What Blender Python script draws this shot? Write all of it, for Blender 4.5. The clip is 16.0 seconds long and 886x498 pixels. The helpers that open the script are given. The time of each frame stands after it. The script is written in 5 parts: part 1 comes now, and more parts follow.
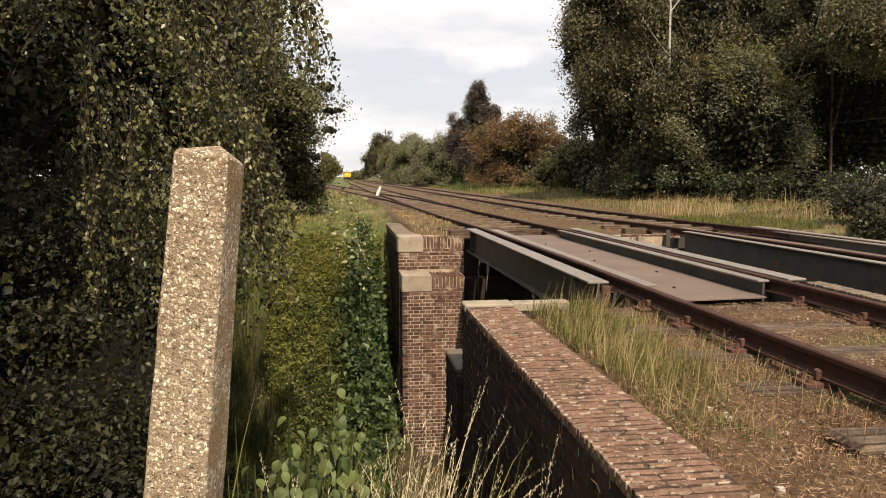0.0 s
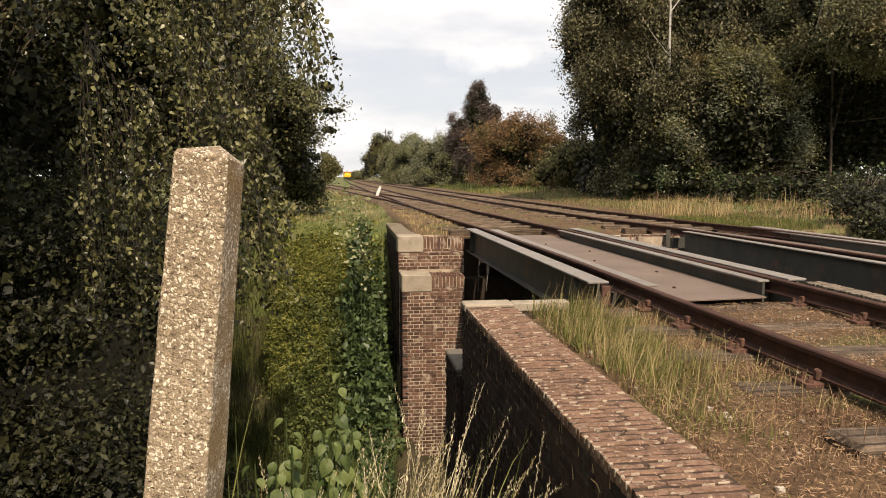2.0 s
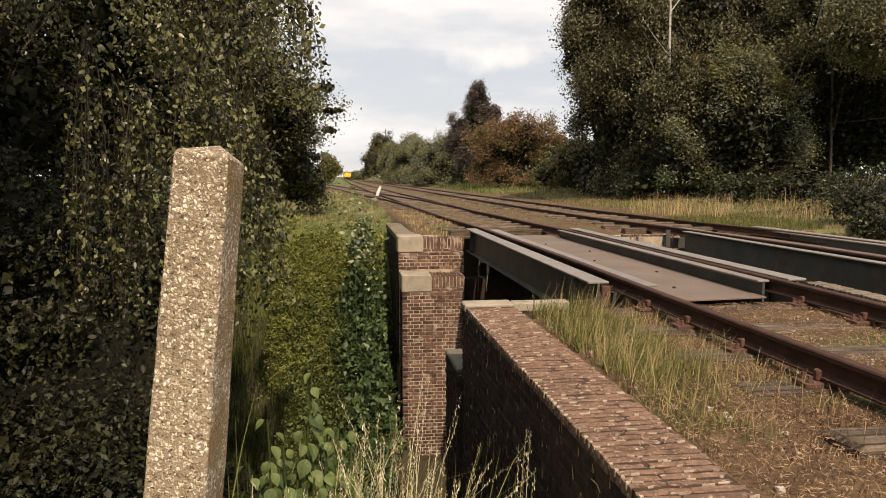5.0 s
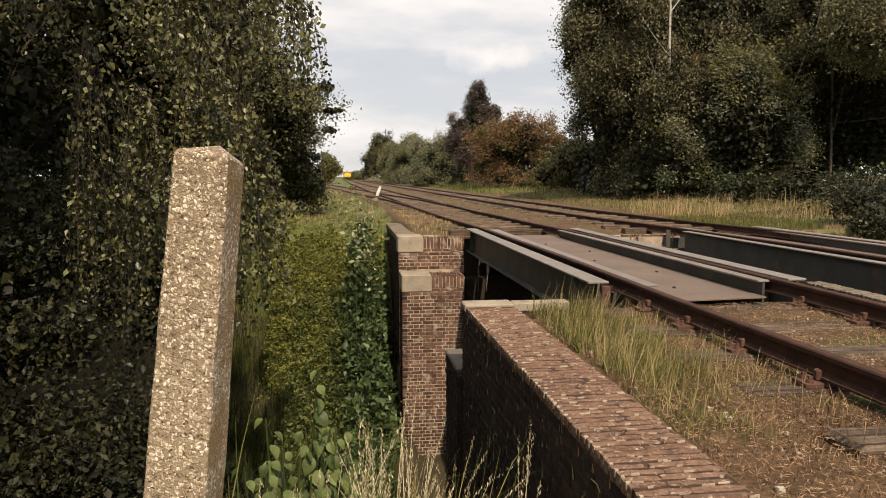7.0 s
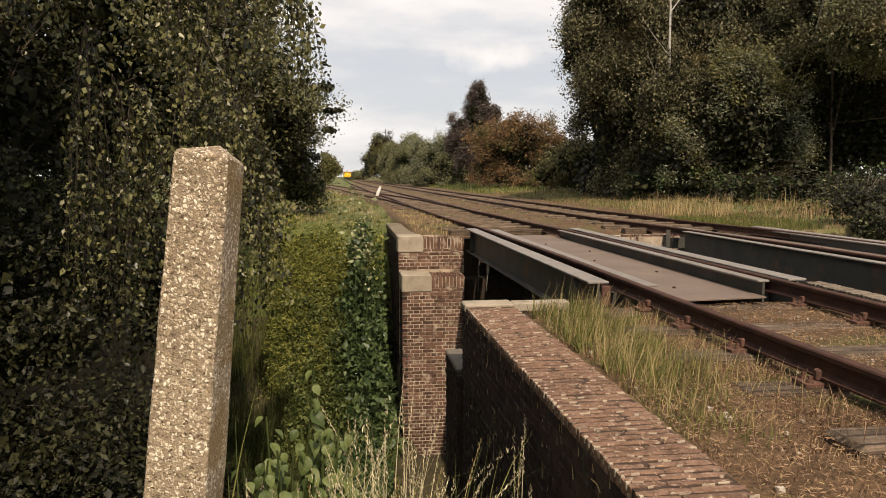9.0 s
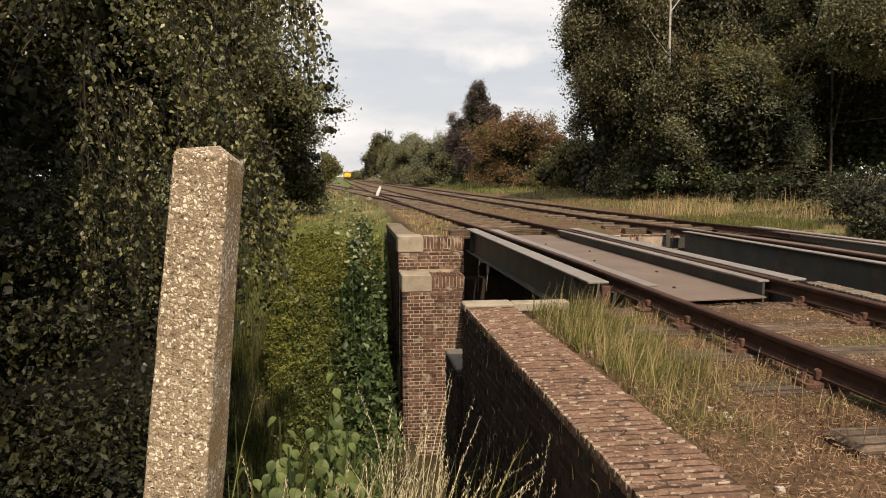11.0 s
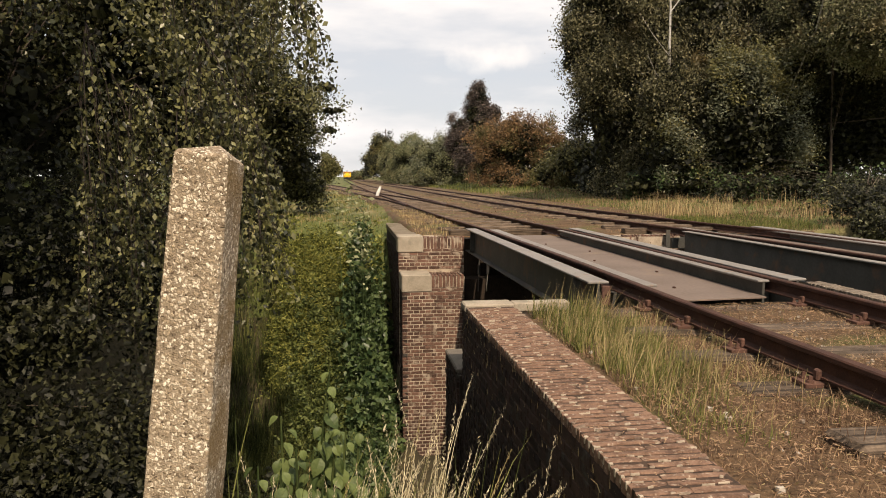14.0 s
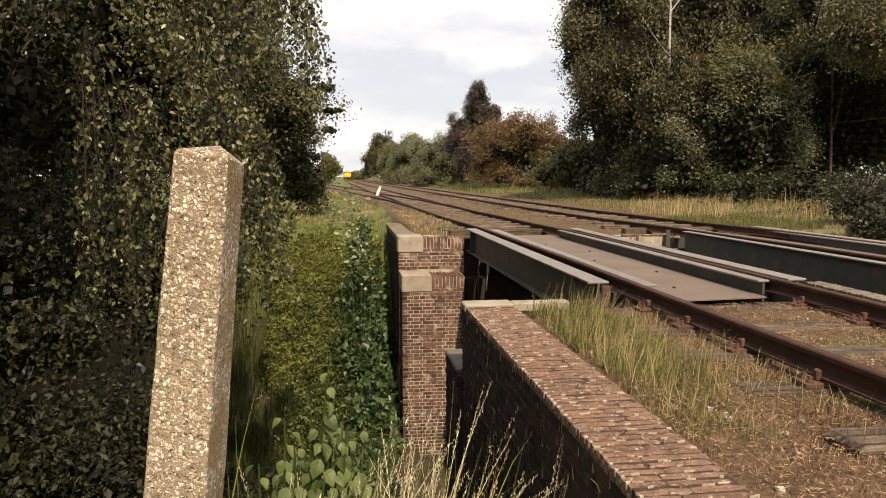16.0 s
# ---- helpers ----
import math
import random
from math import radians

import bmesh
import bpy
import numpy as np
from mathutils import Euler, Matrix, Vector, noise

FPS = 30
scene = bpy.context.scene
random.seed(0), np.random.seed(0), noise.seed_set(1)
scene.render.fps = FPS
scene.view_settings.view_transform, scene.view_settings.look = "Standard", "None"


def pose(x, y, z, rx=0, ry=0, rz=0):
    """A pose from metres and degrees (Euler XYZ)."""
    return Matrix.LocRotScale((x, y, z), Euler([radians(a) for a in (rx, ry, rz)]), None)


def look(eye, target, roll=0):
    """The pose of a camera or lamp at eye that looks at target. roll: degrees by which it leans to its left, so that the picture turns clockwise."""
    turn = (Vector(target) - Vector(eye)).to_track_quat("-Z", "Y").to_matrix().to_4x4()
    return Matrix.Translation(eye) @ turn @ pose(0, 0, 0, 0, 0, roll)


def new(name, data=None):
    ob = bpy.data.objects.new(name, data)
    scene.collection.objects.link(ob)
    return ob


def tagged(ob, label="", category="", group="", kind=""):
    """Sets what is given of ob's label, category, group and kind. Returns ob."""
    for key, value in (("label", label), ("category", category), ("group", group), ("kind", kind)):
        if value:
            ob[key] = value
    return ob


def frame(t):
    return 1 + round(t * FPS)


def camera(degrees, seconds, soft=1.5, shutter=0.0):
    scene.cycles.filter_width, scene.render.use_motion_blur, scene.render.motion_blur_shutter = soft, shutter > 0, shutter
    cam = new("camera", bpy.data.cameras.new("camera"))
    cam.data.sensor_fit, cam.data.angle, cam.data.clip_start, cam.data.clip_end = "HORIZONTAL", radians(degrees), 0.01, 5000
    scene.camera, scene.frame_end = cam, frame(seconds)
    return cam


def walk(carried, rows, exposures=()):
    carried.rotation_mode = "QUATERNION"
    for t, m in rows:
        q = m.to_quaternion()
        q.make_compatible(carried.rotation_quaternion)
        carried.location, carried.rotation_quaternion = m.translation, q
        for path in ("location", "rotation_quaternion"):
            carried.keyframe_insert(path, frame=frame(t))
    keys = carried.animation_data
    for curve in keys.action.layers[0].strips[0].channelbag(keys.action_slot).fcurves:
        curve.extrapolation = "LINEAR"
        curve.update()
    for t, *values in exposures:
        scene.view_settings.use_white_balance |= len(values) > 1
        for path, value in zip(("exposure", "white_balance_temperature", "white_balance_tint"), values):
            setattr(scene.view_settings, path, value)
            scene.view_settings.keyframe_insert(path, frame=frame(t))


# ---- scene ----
U = 2.0      # metres to one drawing unit: the rails are drawn 0.74 apart, centre to centre, for standard gauge
EYE = (0.0, 0.0, 0.585 * U)
cam = camera(62.97, 16.0, soft=1.0)
VIEW = look(EYE, (EYE[0] + 1.311, EYE[1] + 9.864, EYE[2] - 0.995))
walk(cam, [(0.0, VIEW), (16.0, VIEW)], exposures=[(t, e + 0.12, 7000, 15) for t, e in
     ((0.0, 0.02), (2.0, 0.03), (3.5, -0.03), (4.2, -0.08), (5.2, -0.12), (6.5, -0.18), (9.2, -0.19), (11.3, -0.17), (13.0, -0.17), (14.0, -0.10), (15.0, 0.0), (16.0, 0.06))])

# ---------------------------------------------------------------- light
SUN_WAY = Vector((0.10, -0.67, 0.73)).normalized()   # towards the sun
world = bpy.data.worlds.new("sky")
scene.world = world
world.use_nodes = True
wn, wl = world.node_tree.nodes, world.node_tree.links
wn.clear()
sky = wn.new("ShaderNodeTexSky")
sky.sky_type = "NISHITA"
sky.sun_disc = False
sky.sun_elevation = math.asin(SUN_WAY.z)
sky.sun_rotation = math.atan2(SUN_WAY.x, SUN_WAY.y)
sky_bg = wn.new("ShaderNodeBackground")
sky_bg.inputs[1].default_value = 0.12
wl.new(sky.outputs[0], sky_bg.inputs[0])
cloud_bg = wn.new("ShaderNodeBackground")
cloud_bg.inputs[1].default_value = 1.02
coord = wn.new("ShaderNodeTexCoord")
stretch = wn.new("ShaderNodeMapping")
stretch.inputs["Scale"].default_value = (1.0, 1.0, 3.6)
stretch.inputs["Location"].default_value = (0.35, 0.1, 0.42)
wl.new(coord.outputs["Generated"], stretch.inputs[0])
puffs = wn.new("ShaderNodeTexNoise")
puffs.inputs["Scale"].default_value = 3.4
puffs.inputs["Detail"].default_value = 7
puffs.inputs["Roughness"].default_value = 0.5
wl.new(stretch.outputs[0], puffs.inputs["Vector"])
tone = wn.new("ShaderNodeValToRGB")
tone.color_ramp.elements[0].position, tone.color_ramp.elements[0].color = 0.40, (0.70, 0.755, 0.81, 1)
tone.color_ramp.elements[1].position, tone.color_ramp.elements[1].color = 0.62, (1.02, 1.03, 1.03, 1)
wl.new(puffs.outputs[0], tone.inputs[0])
# the heaped white cloud over the line
heap = wn.new("ShaderNodeVectorMath")
heap.operation = "SUBTRACT"
heap.inputs[1].default_value = (0.195, 0.967, 0.158)
wl.new(coord.outputs["Generated"], heap.inputs[0])
squash = wn.new("ShaderNodeVectorMath")
squash.operation = "MULTIPLY"
squash.inputs[1].default_value = (1.0, 1.0, 2.4)
wl.new(heap.outputs[0], squash.inputs[0])
reach = wn.new("ShaderNodeVectorMath")
reach.operation = "LENGTH"
wl.new(squash.outputs[0], reach.inputs[0])
billow = wn.new("ShaderNodeTexNoise")
billow.inputs["Scale"].default_value, billow.inputs["Detail"].default_value = 16, 5
wl.new(coord.outputs["Generated"], billow.inputs["Vector"])
ragged = wn.new("ShaderNodeMath")
ragged.operation = "MULTIPLY_ADD"
ragged.inputs[1].default_value = 0.14
wl.new(billow.outputs[0], ragged.inputs[0])
wl.new(reach.outputs["Value"], ragged.inputs[2])
heap_mask = wn.new("ShaderNodeValToRGB")
heap_mask.color_ramp.elements[0].position, heap_mask.color_ramp.elements[0].color = 0.088, (1, 1, 1, 1)
heap_mask.color_ramp.elements[1].position, heap_mask.color_ramp.elements[1].color = 0.132, (0, 0, 0, 1)
wl.new(ragged.outputs[0], heap_mask.inputs[0])
heaped = wn.new("ShaderNodeMixRGB")
heaped.inputs[2].default_value = (1.08, 1.07, 1.04, 1)
wl.new(heap_mask.outputs[0], heaped.inputs[0])
wl.new(tone.outputs[0], heaped.inputs[1])
wl.new(heaped.outputs[0], cloud_bg.inputs[0])
cover = wn.new("ShaderNodeValToRGB")
cover.color_ramp.elements[0].position, cover.color_ramp.elements[0].color = 0.25, (0.72, 0.72, 0.72, 1)
cover.color_ramp.elements[1].position, cover.color_ramp.elements[1].color = 0.55, (1, 1, 1, 1)
wl.new(puffs.outputs[0], cover.inputs[0])
blend = wn.new("ShaderNodeMixShader")
wl.new(cover.outputs[0], blend.inputs[0])
wl.new(sky_bg.outputs[0], blend.inputs[1])
wl.new(cloud_bg.outputs[0], blend.inputs[2])
out = wn.new("ShaderNodeOutputWorld")
wl.new(blend.outputs[0], out.inputs[0])

sun = new("sun", bpy.data.lights.new("sun", "SUN"))
sun.data.energy, sun.data.angle, sun.data.color = 5.0, radians(0.7), (1.0, 0.86, 0.68)
sun.matrix_world = look(SUN_WAY * 100, (0, 0, 0))


# ---------------------------------------------------------------- materials
def material(name, dark, light, scale=8.0, rough=0.85, bump=0.3, metal=0.0, spots=None, spot_amount=0.5,
             spot_scale=3.0, fine=60.0, island=0.0, piece=0.0, depth=0.01, spec=0.3, through_light=0.0,
             low=0.3, high=0.72):
    """Two tones mixed by coarse and fine noise, optional stains, per-piece variation and relief."""
    m = bpy.data.materials.new(name)
    m.use_nodes = True
    n, l = m.node_tree.nodes, m.node_tree.links
    bsdf = n["Principled BSDF"]
    bsdf.inputs["Roughness"].default_value = rough
    bsdf.inputs["Metallic"].default_value = metal
    bsdf.inputs["Specular IOR Level"].default_value = spec
    geo = n.new("ShaderNodeNewGeometry")
    big = n.new("ShaderNodeTexNoise")
    big.inputs["Scale"].default_value, big.inputs["Detail"].default_value = scale / U, 5
    small = n.new("ShaderNodeTexNoise")
    small.inputs["Scale"].default_value, small.inputs["Detail"].default_value = fine / U, 3
    l.new(geo.outputs["Position"], big.inputs["Vector"])
    l.new(geo.outputs["Position"], small.inputs["Vector"])
    add = n.new("ShaderNodeMath")
    add.operation = "MULTIPLY_ADD"
    add.inputs[1].default_value = 0.45
    l.new(small.outputs[0], add.inputs[0])
    half = n.new("ShaderNodeMath")
    half.operation = "MULTIPLY"
    half.inputs[1].default_value = 0.6
    l.new(big.outputs[0], half.inputs[0])
    l.new(half.outputs[0], add.inputs[2])
    last = add.outputs[0]
    if island or piece:
        src = geo.outputs["Random Per Island"]
        amount = island
        if piece:
            info = n.new("ShaderNodeObjectInfo")
            src, amount = info.outputs["Random"], piece
        vary = n.new("ShaderNodeMath")
        vary.operation = "MULTIPLY_ADD"
        vary.inputs[1].default_value = amount
        l.new(src, vary.inputs[0])
        shift = n.new("ShaderNodeMath")
        shift.operation = "SUBTRACT"
        shift.inputs[1].default_value = amount / 2
        l.new(last, shift.inputs[0])
        l.new(shift.outputs[0], vary.inputs[2])
        last = vary.outputs[0]
    ramp = n.new("ShaderNodeValToRGB")
    ramp.color_ramp.elements[0].position, ramp.color_ramp.elements[0].color = low, (*dark, 1)
    ramp.color_ramp.elements[1].position, ramp.color_ramp.elements[1].color = high, (*light, 1)
    l.new(last, ramp.inputs[0])
    colour = ramp.outputs[0]
    if spots:
        stain = n.new("ShaderNodeTexNoise")
        stain.inputs["Scale"].default_value, stain.inputs["Detail"].default_value = spot_scale / U, 6
        l.new(geo.outputs["Position"], stain.inputs["Vector"])
        mask = n.new("ShaderNodeValToRGB")
        mask.color_ramp.elements[0].position = 0.62 - 0.25 * spot_amount
        mask.color_ramp.elements[1].position = 0.74 - 0.2 * spot_amount
        l.new(stain.outputs[0], mask.inputs[0])
        mix = n.new("ShaderNodeMixRGB")
        mix.inputs[2].default_value = (*spots, 1)
        l.new(mask.outputs[0], mix.inputs[0])
        l.new(colour, mix.inputs[1])
        colour = mix.outputs[0]
    l.new(colour, bsdf.inputs["Base Color"])
    if bump:
        b = n.new("ShaderNodeBump")
        b.inputs["Strength"].default_value, b.inputs["Distance"].default_value = bump, depth
        l.new(add.outputs[0], b.inputs["Height"])
        l.new(b.outputs[0], bsdf.inputs["Normal"])
    if through_light:
        glow = n.new("ShaderNodeBsdfTranslucent")
        l.new(colour, glow.inputs[0])
        both = n.new("ShaderNodeMixShader")
        both.inputs[0].default_value = through_light
        l.new(bsdf.outputs[0], both.inputs[1])
        l.new(glow.outputs[0], both.inputs[2])
        l.new(both.outputs[0], n["Material Output"].inputs[0])
    return m


def leafy(name, dark, light, rough=0.5, spots=None, amount=0.2, through_light=0.25, spec=0.3, low=0.3, high=0.72):
    return material(name, dark, light, scale=2.0, rough=rough, bump=0, fine=20, island=0.9, spots=spots,
                    spot_amount=amount, spot_scale=1.2, through_light=through_light, spec=spec, low=low, high=high)


BRICK = material("worn red brick", (0.06, 0.034, 0.025), (0.17, 0.094, 0.067), 22, 0.9, 0.6, fine=160, piece=0.4,
                 spots=(0.32, 0.26, 0.2), spot_amount=0.25, spot_scale=14, depth=0.006)
BRICK_TOP = material("weathered coping brick", (0.10, 0.058, 0.040), (0.245, 0.15, 0.102), 46, 0.92, 0.6, fine=210, piece=0.14,
                     spots=(0.42, 0.34, 0.26), spot_amount=0.10, spot_scale=90, depth=0.014, low=0.34, high=0.70)
KERB_BRICK = material("dusty pale kerb brick", (0.09, 0.07, 0.055), (0.21, 0.175, 0.135), 30, 0.92, 0.8, fine=150, piece=0.3)
# BRICK again, with the shade of the ditch-side wall faces put into its colour
BRICK_SHADE = material("brick with shade in its colour", (0.016, 0.010, 0.008), (0.058, 0.033, 0.025), 22, 0.9, 0.6, fine=160, piece=0.4,
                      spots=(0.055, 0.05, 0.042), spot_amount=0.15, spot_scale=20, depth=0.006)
MORTAR = material("lime mortar", (0.22, 0.175, 0.13), (0.55, 0.46, 0.35), 12, 0.95, 0.5, fine=120, spots=(0.12, 0.08, 0.06), spot_amount=0.4, spot_scale=9)
# MORTAR near black: the gloom under the deck put into the abutment colour
MORTAR_DARK = material("shade dark mortar", (0.015, 0.011, 0.008), (0.05, 0.036, 0.025), 30, 0.97, 0.8, fine=150)
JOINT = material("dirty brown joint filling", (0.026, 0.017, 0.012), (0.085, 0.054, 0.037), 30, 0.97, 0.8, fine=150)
CAST = material("cast concrete", (0.22, 0.185, 0.135), (0.42, 0.365, 0.285), 9, 0.9, 0.4, fine=120,
                spots=(0.22, 0.2, 0.15), spot_amount=0.25, spot_scale=8)
COPING_STONE = material("mossy coping concrete", (0.10, 0.08, 0.055), (0.27, 0.22, 0.155), 8, 0.92, 0.6, fine=90, spots=(0.10, 0.085, 0.04), spot_amount=0.4, spot_scale=5)
CAST_DARK = material("dark stained concrete", (0.085, 0.072, 0.056), (0.185, 0.16, 0.128), 9, 0.9, 0.4, fine=120)
STEEL = material("grey painted steel", (0.035, 0.035, 0.030), (0.082, 0.08, 0.07), 5, 0.6, 0.15, fine=60,
                 spots=(0.13, 0.075, 0.045), spot_amount=0.25, spot_scale=7, spec=0.4)
# paler steel for the top flanges than for the webs
STEEL_TOP = material("pale stained steel flange", (0.15, 0.138, 0.124), (0.27, 0.25, 0.225), 7, 0.6, 0.2, fine=90,
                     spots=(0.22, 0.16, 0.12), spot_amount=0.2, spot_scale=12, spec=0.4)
DECK = material("dull grey deck plate", (0.125, 0.094, 0.076), (0.20, 0.155, 0.127), 3, 0.75, 0.2, fine=50,
                spots=(0.20, 0.15, 0.11), spot_amount=0.2, spot_scale=4)
RUST = material("rusty rail steel", (0.024, 0.011, 0.008), (0.085, 0.038, 0.024), 14, 0.8, 0.4, fine=180, spec=0.3)
RUST_PALE = material("pale rusted fastening", (0.05, 0.026, 0.019), (0.15, 0.078, 0.056), 30, 0.85, 0.4, fine=200)
SLEEPER = material("weathered grey sleeper wood", (0.06, 0.044, 0.031), (0.21, 0.16, 0.118), 10, 0.92, 0.6, fine=120, piece=0.2,
                   spots=(0.085, 0.062, 0.042), spot_amount=0.4, spot_scale=9)


def split_grain(m):
    """Long drying cracks and grey fibres along a sleeper."""
    n, l = m.node_tree.nodes, m.node_tree.links
    bsdf = n["Principled BSDF"]
    tc = n.new("ShaderNodeTexCoord")
    squeeze = n.new("ShaderNodeMapping")
    squeeze.inputs["Scale"].default_value = (1.6, 46, 46)
    l.new(tc.outputs["Object"], squeeze.inputs[0])
    fibre = n.new("ShaderNodeTexNoise")
    fibre.inputs["Scale"].default_value, fibre.inputs["Detail"].default_value = 1.0, 6
    l.new(squeeze.outputs[0], fibre.inputs["Vector"])
    ramp = n.new("ShaderNodeValToRGB")
    ramp.color_ramp.elements[0].position, ramp.color_ramp.elements[0].color = 0.36, (0.16, 0.14, 0.12, 1)
    ramp.color_ramp.elements[1].position, ramp.color_ramp.elements[1].color = 0.62, (1.3, 1.28, 1.25, 1)
    l.new(fibre.outputs[0], ramp.inputs[0])
    mix = n.new("ShaderNodeMixRGB")
    mix.blend_type = "MULTIPLY"
    mix.inputs[0].default_value = 0.85
    l.new(bsdf.inputs["Base Color"].links[0].from_socket, mix.inputs[1])
    l.new(ramp.outputs[0], mix.inputs[2])
    l.new(mix.outputs[0], bsdf.inputs["Base Color"])
    b = n.new("ShaderNodeBump")
    b.inputs["Strength"].default_value, b.inputs["Distance"].default_value = 1.0, 0.012
    l.new(fibre.outputs[0], b.inputs["Height"])
    l.new(b.outputs[0], bsdf.inputs["Normal"])


split_grain(SLEEPER)
EARTH = material("brown track bed soil", (0.042, 0.025, 0.013), (0.165, 0.102, 0.054), 9, 0.97, 1.0, fine=70,
                 spots=(0.088, 0.086, 0.026), spot_amount=0.5, spot_scale=2.4, depth=0.03)
TURF = material("short rough turf", (0.04, 0.055, 0.015), (0.13, 0.145, 0.04), 4, 0.95, 1.0, fine=40,
                spots=(0.20, 0.165, 0.08), spot_amount=0.4, spot_scale=1.3, depth=0.05)
DITCH = material("soil of ditch and shaded bank", (0.02, 0.018, 0.01), (0.075, 0.06, 0.03), 5, 0.95, 0.8, fine=40, depth=0.03)
FIELD = material("pale stubble field", (0.30, 0.24, 0.15), (0.45, 0.38, 0.26), 0.2, 0.95, 0.3, fine=4)
STONE = material("loose pebble", (0.20, 0.16, 0.12), (0.50, 0.45, 0.38), 40, 0.9, 0.3, island=0.8)
STRAW = leafy("dry straw", (0.22, 0.15, 0.075), (0.50, 0.39, 0.20), 0.8, through_light=0.15)
SEED_GRASS = leafy("pale seeding grass", (0.40, 0.335, 0.205), (0.78, 0.69, 0.47), 0.75, through_light=0.2)
LITTER = leafy("dead stem litter", (0.09, 0.05, 0.03), (0.38, 0.25, 0.15), 0.9, through_light=0.0)
GRASS = leafy("fresh grass blade", (0.07, 0.088, 0.022), (0.20, 0.205, 0.06), 0.6)
GRASS_TAN = leafy("ripening grass", (0.17, 0.135, 0.055), (0.45, 0.36, 0.175), 0.7)
# GRASS darkened: shade put into the colour, mainly for the ditch banks
GRASS_DARK = leafy("grass blade with shade in its colour", (0.022, 0.03, 0.009), (0.08, 0.095, 0.028), 0.6)
WEED = leafy("yellow green weed leaf", (0.07, 0.088, 0.018), (0.27, 0.27, 0.066), 0.6)
NETTLE = leafy("mid green nettle leaf", (0.035, 0.052, 0.014), (0.15, 0.175, 0.05), 0.55)
BRAMBLE = leafy("dark bramble leaf", (0.03, 0.055, 0.02), (0.11, 0.155, 0.06), 0.38)
# mostly dark tones with few pale ones: shade and glints put into the colour
BIRCH_LEAF = leafy("birch leaf", (0.014, 0.017, 0.006), (0.18, 0.18, 0.075), 0.36, (0.08, 0.06, 0.022), 0.1, spec=0.6, low=0.36, high=0.98)
# BIRCH_LEAF again, brighter: sunlight put into the leaf colour
LIT_LEAF = leafy("leaf with sunlight in its colour", (0.02, 0.024, 0.008), (0.20, 0.195, 0.078), 0.4, (0.10, 0.075, 0.028), 0.12, spec=0.5, low=0.30, high=0.84)
BIRCH_FAR = leafy("grey green birch leaf", (0.035, 0.034, 0.016), (0.225, 0.21, 0.115), 0.4, (0.11, 0.085, 0.035), 0.2)
# OLIVE brightened: distant haze and glints put into the leaf colour
HEDGE = leafy("hazy hedge leaf", (0.075, 0.085, 0.04), (0.27, 0.27, 0.14), 0.55, (0.15, 0.11, 0.05), 0.2)
WILLOW = leafy("silvery willow leaf", (0.08, 0.09, 0.055), (0.25, 0.26, 0.17), 0.45)
PALE_LEAF = leafy("pale sapling leaf", (0.15, 0.17, 0.075), (0.42, 0.43, 0.25), 0.55)
OLIVE = leafy("olive shrub leaf", (0.062, 0.062, 0.022), (0.215, 0.20, 0.08), 0.45, (0.12, 0.075, 0.03), 0.2)
COPPER = leafy("copper brown leaf", (0.09, 0.06, 0.03), (0.29, 0.178, 0.09), 0.55, (0.07, 0.075, 0.025), 0.25)
PLUM = leafy("dull purple leaf", (0.042, 0.035, 0.032), (0.155, 0.122, 0.103), 0.55)
# near-black leaf: the shade inside and under the trees put into its colour
SHADE_LEAF = leafy("green leaf with shade in its colour", (0.008, 0.009, 0.004), (0.05, 0.052, 0.02), 0.6, through_light=0.1, low=0.35, high=0.95)
TWIG = material("dark birch twig", (0.018, 0.013, 0.010), (0.05, 0.038, 0.03), 12, 0.8, 0.3, fine=90)
BARK = material("brown bark", (0.04, 0.03, 0.022), (0.13, 0.10, 0.08), 12, 0.95, 0.8, fine=90)
BIRCH_BARK = material("white birch bark", (0.30, 0.28, 0.25), (0.62, 0.60, 0.55), 9, 0.8, 0.4, fine=60,
                      spots=(0.05, 0.04, 0.035), spot_amount=0.35, spot_scale=9)
YELLOW = material("yellow locomotive paint", (0.72, 0.42, 0.02), (0.86, 0.54, 0.03), 3, 0.45, 0.1, fine=30)
BLACK = material("black grimy steel", (0.012, 0.012, 0.012), (0.04, 0.038, 0.035), 6, 0.6, 0.2)
GLASS = material("dark cab glass", (0.02, 0.022, 0.025), (0.04, 0.045, 0.05), 3, 0.08, 0, spec=0.6)
WHITE = material("white marker paint", (0.66, 0.66, 0.62), (0.84, 0.84, 0.80), 6, 0.6, 0.15)


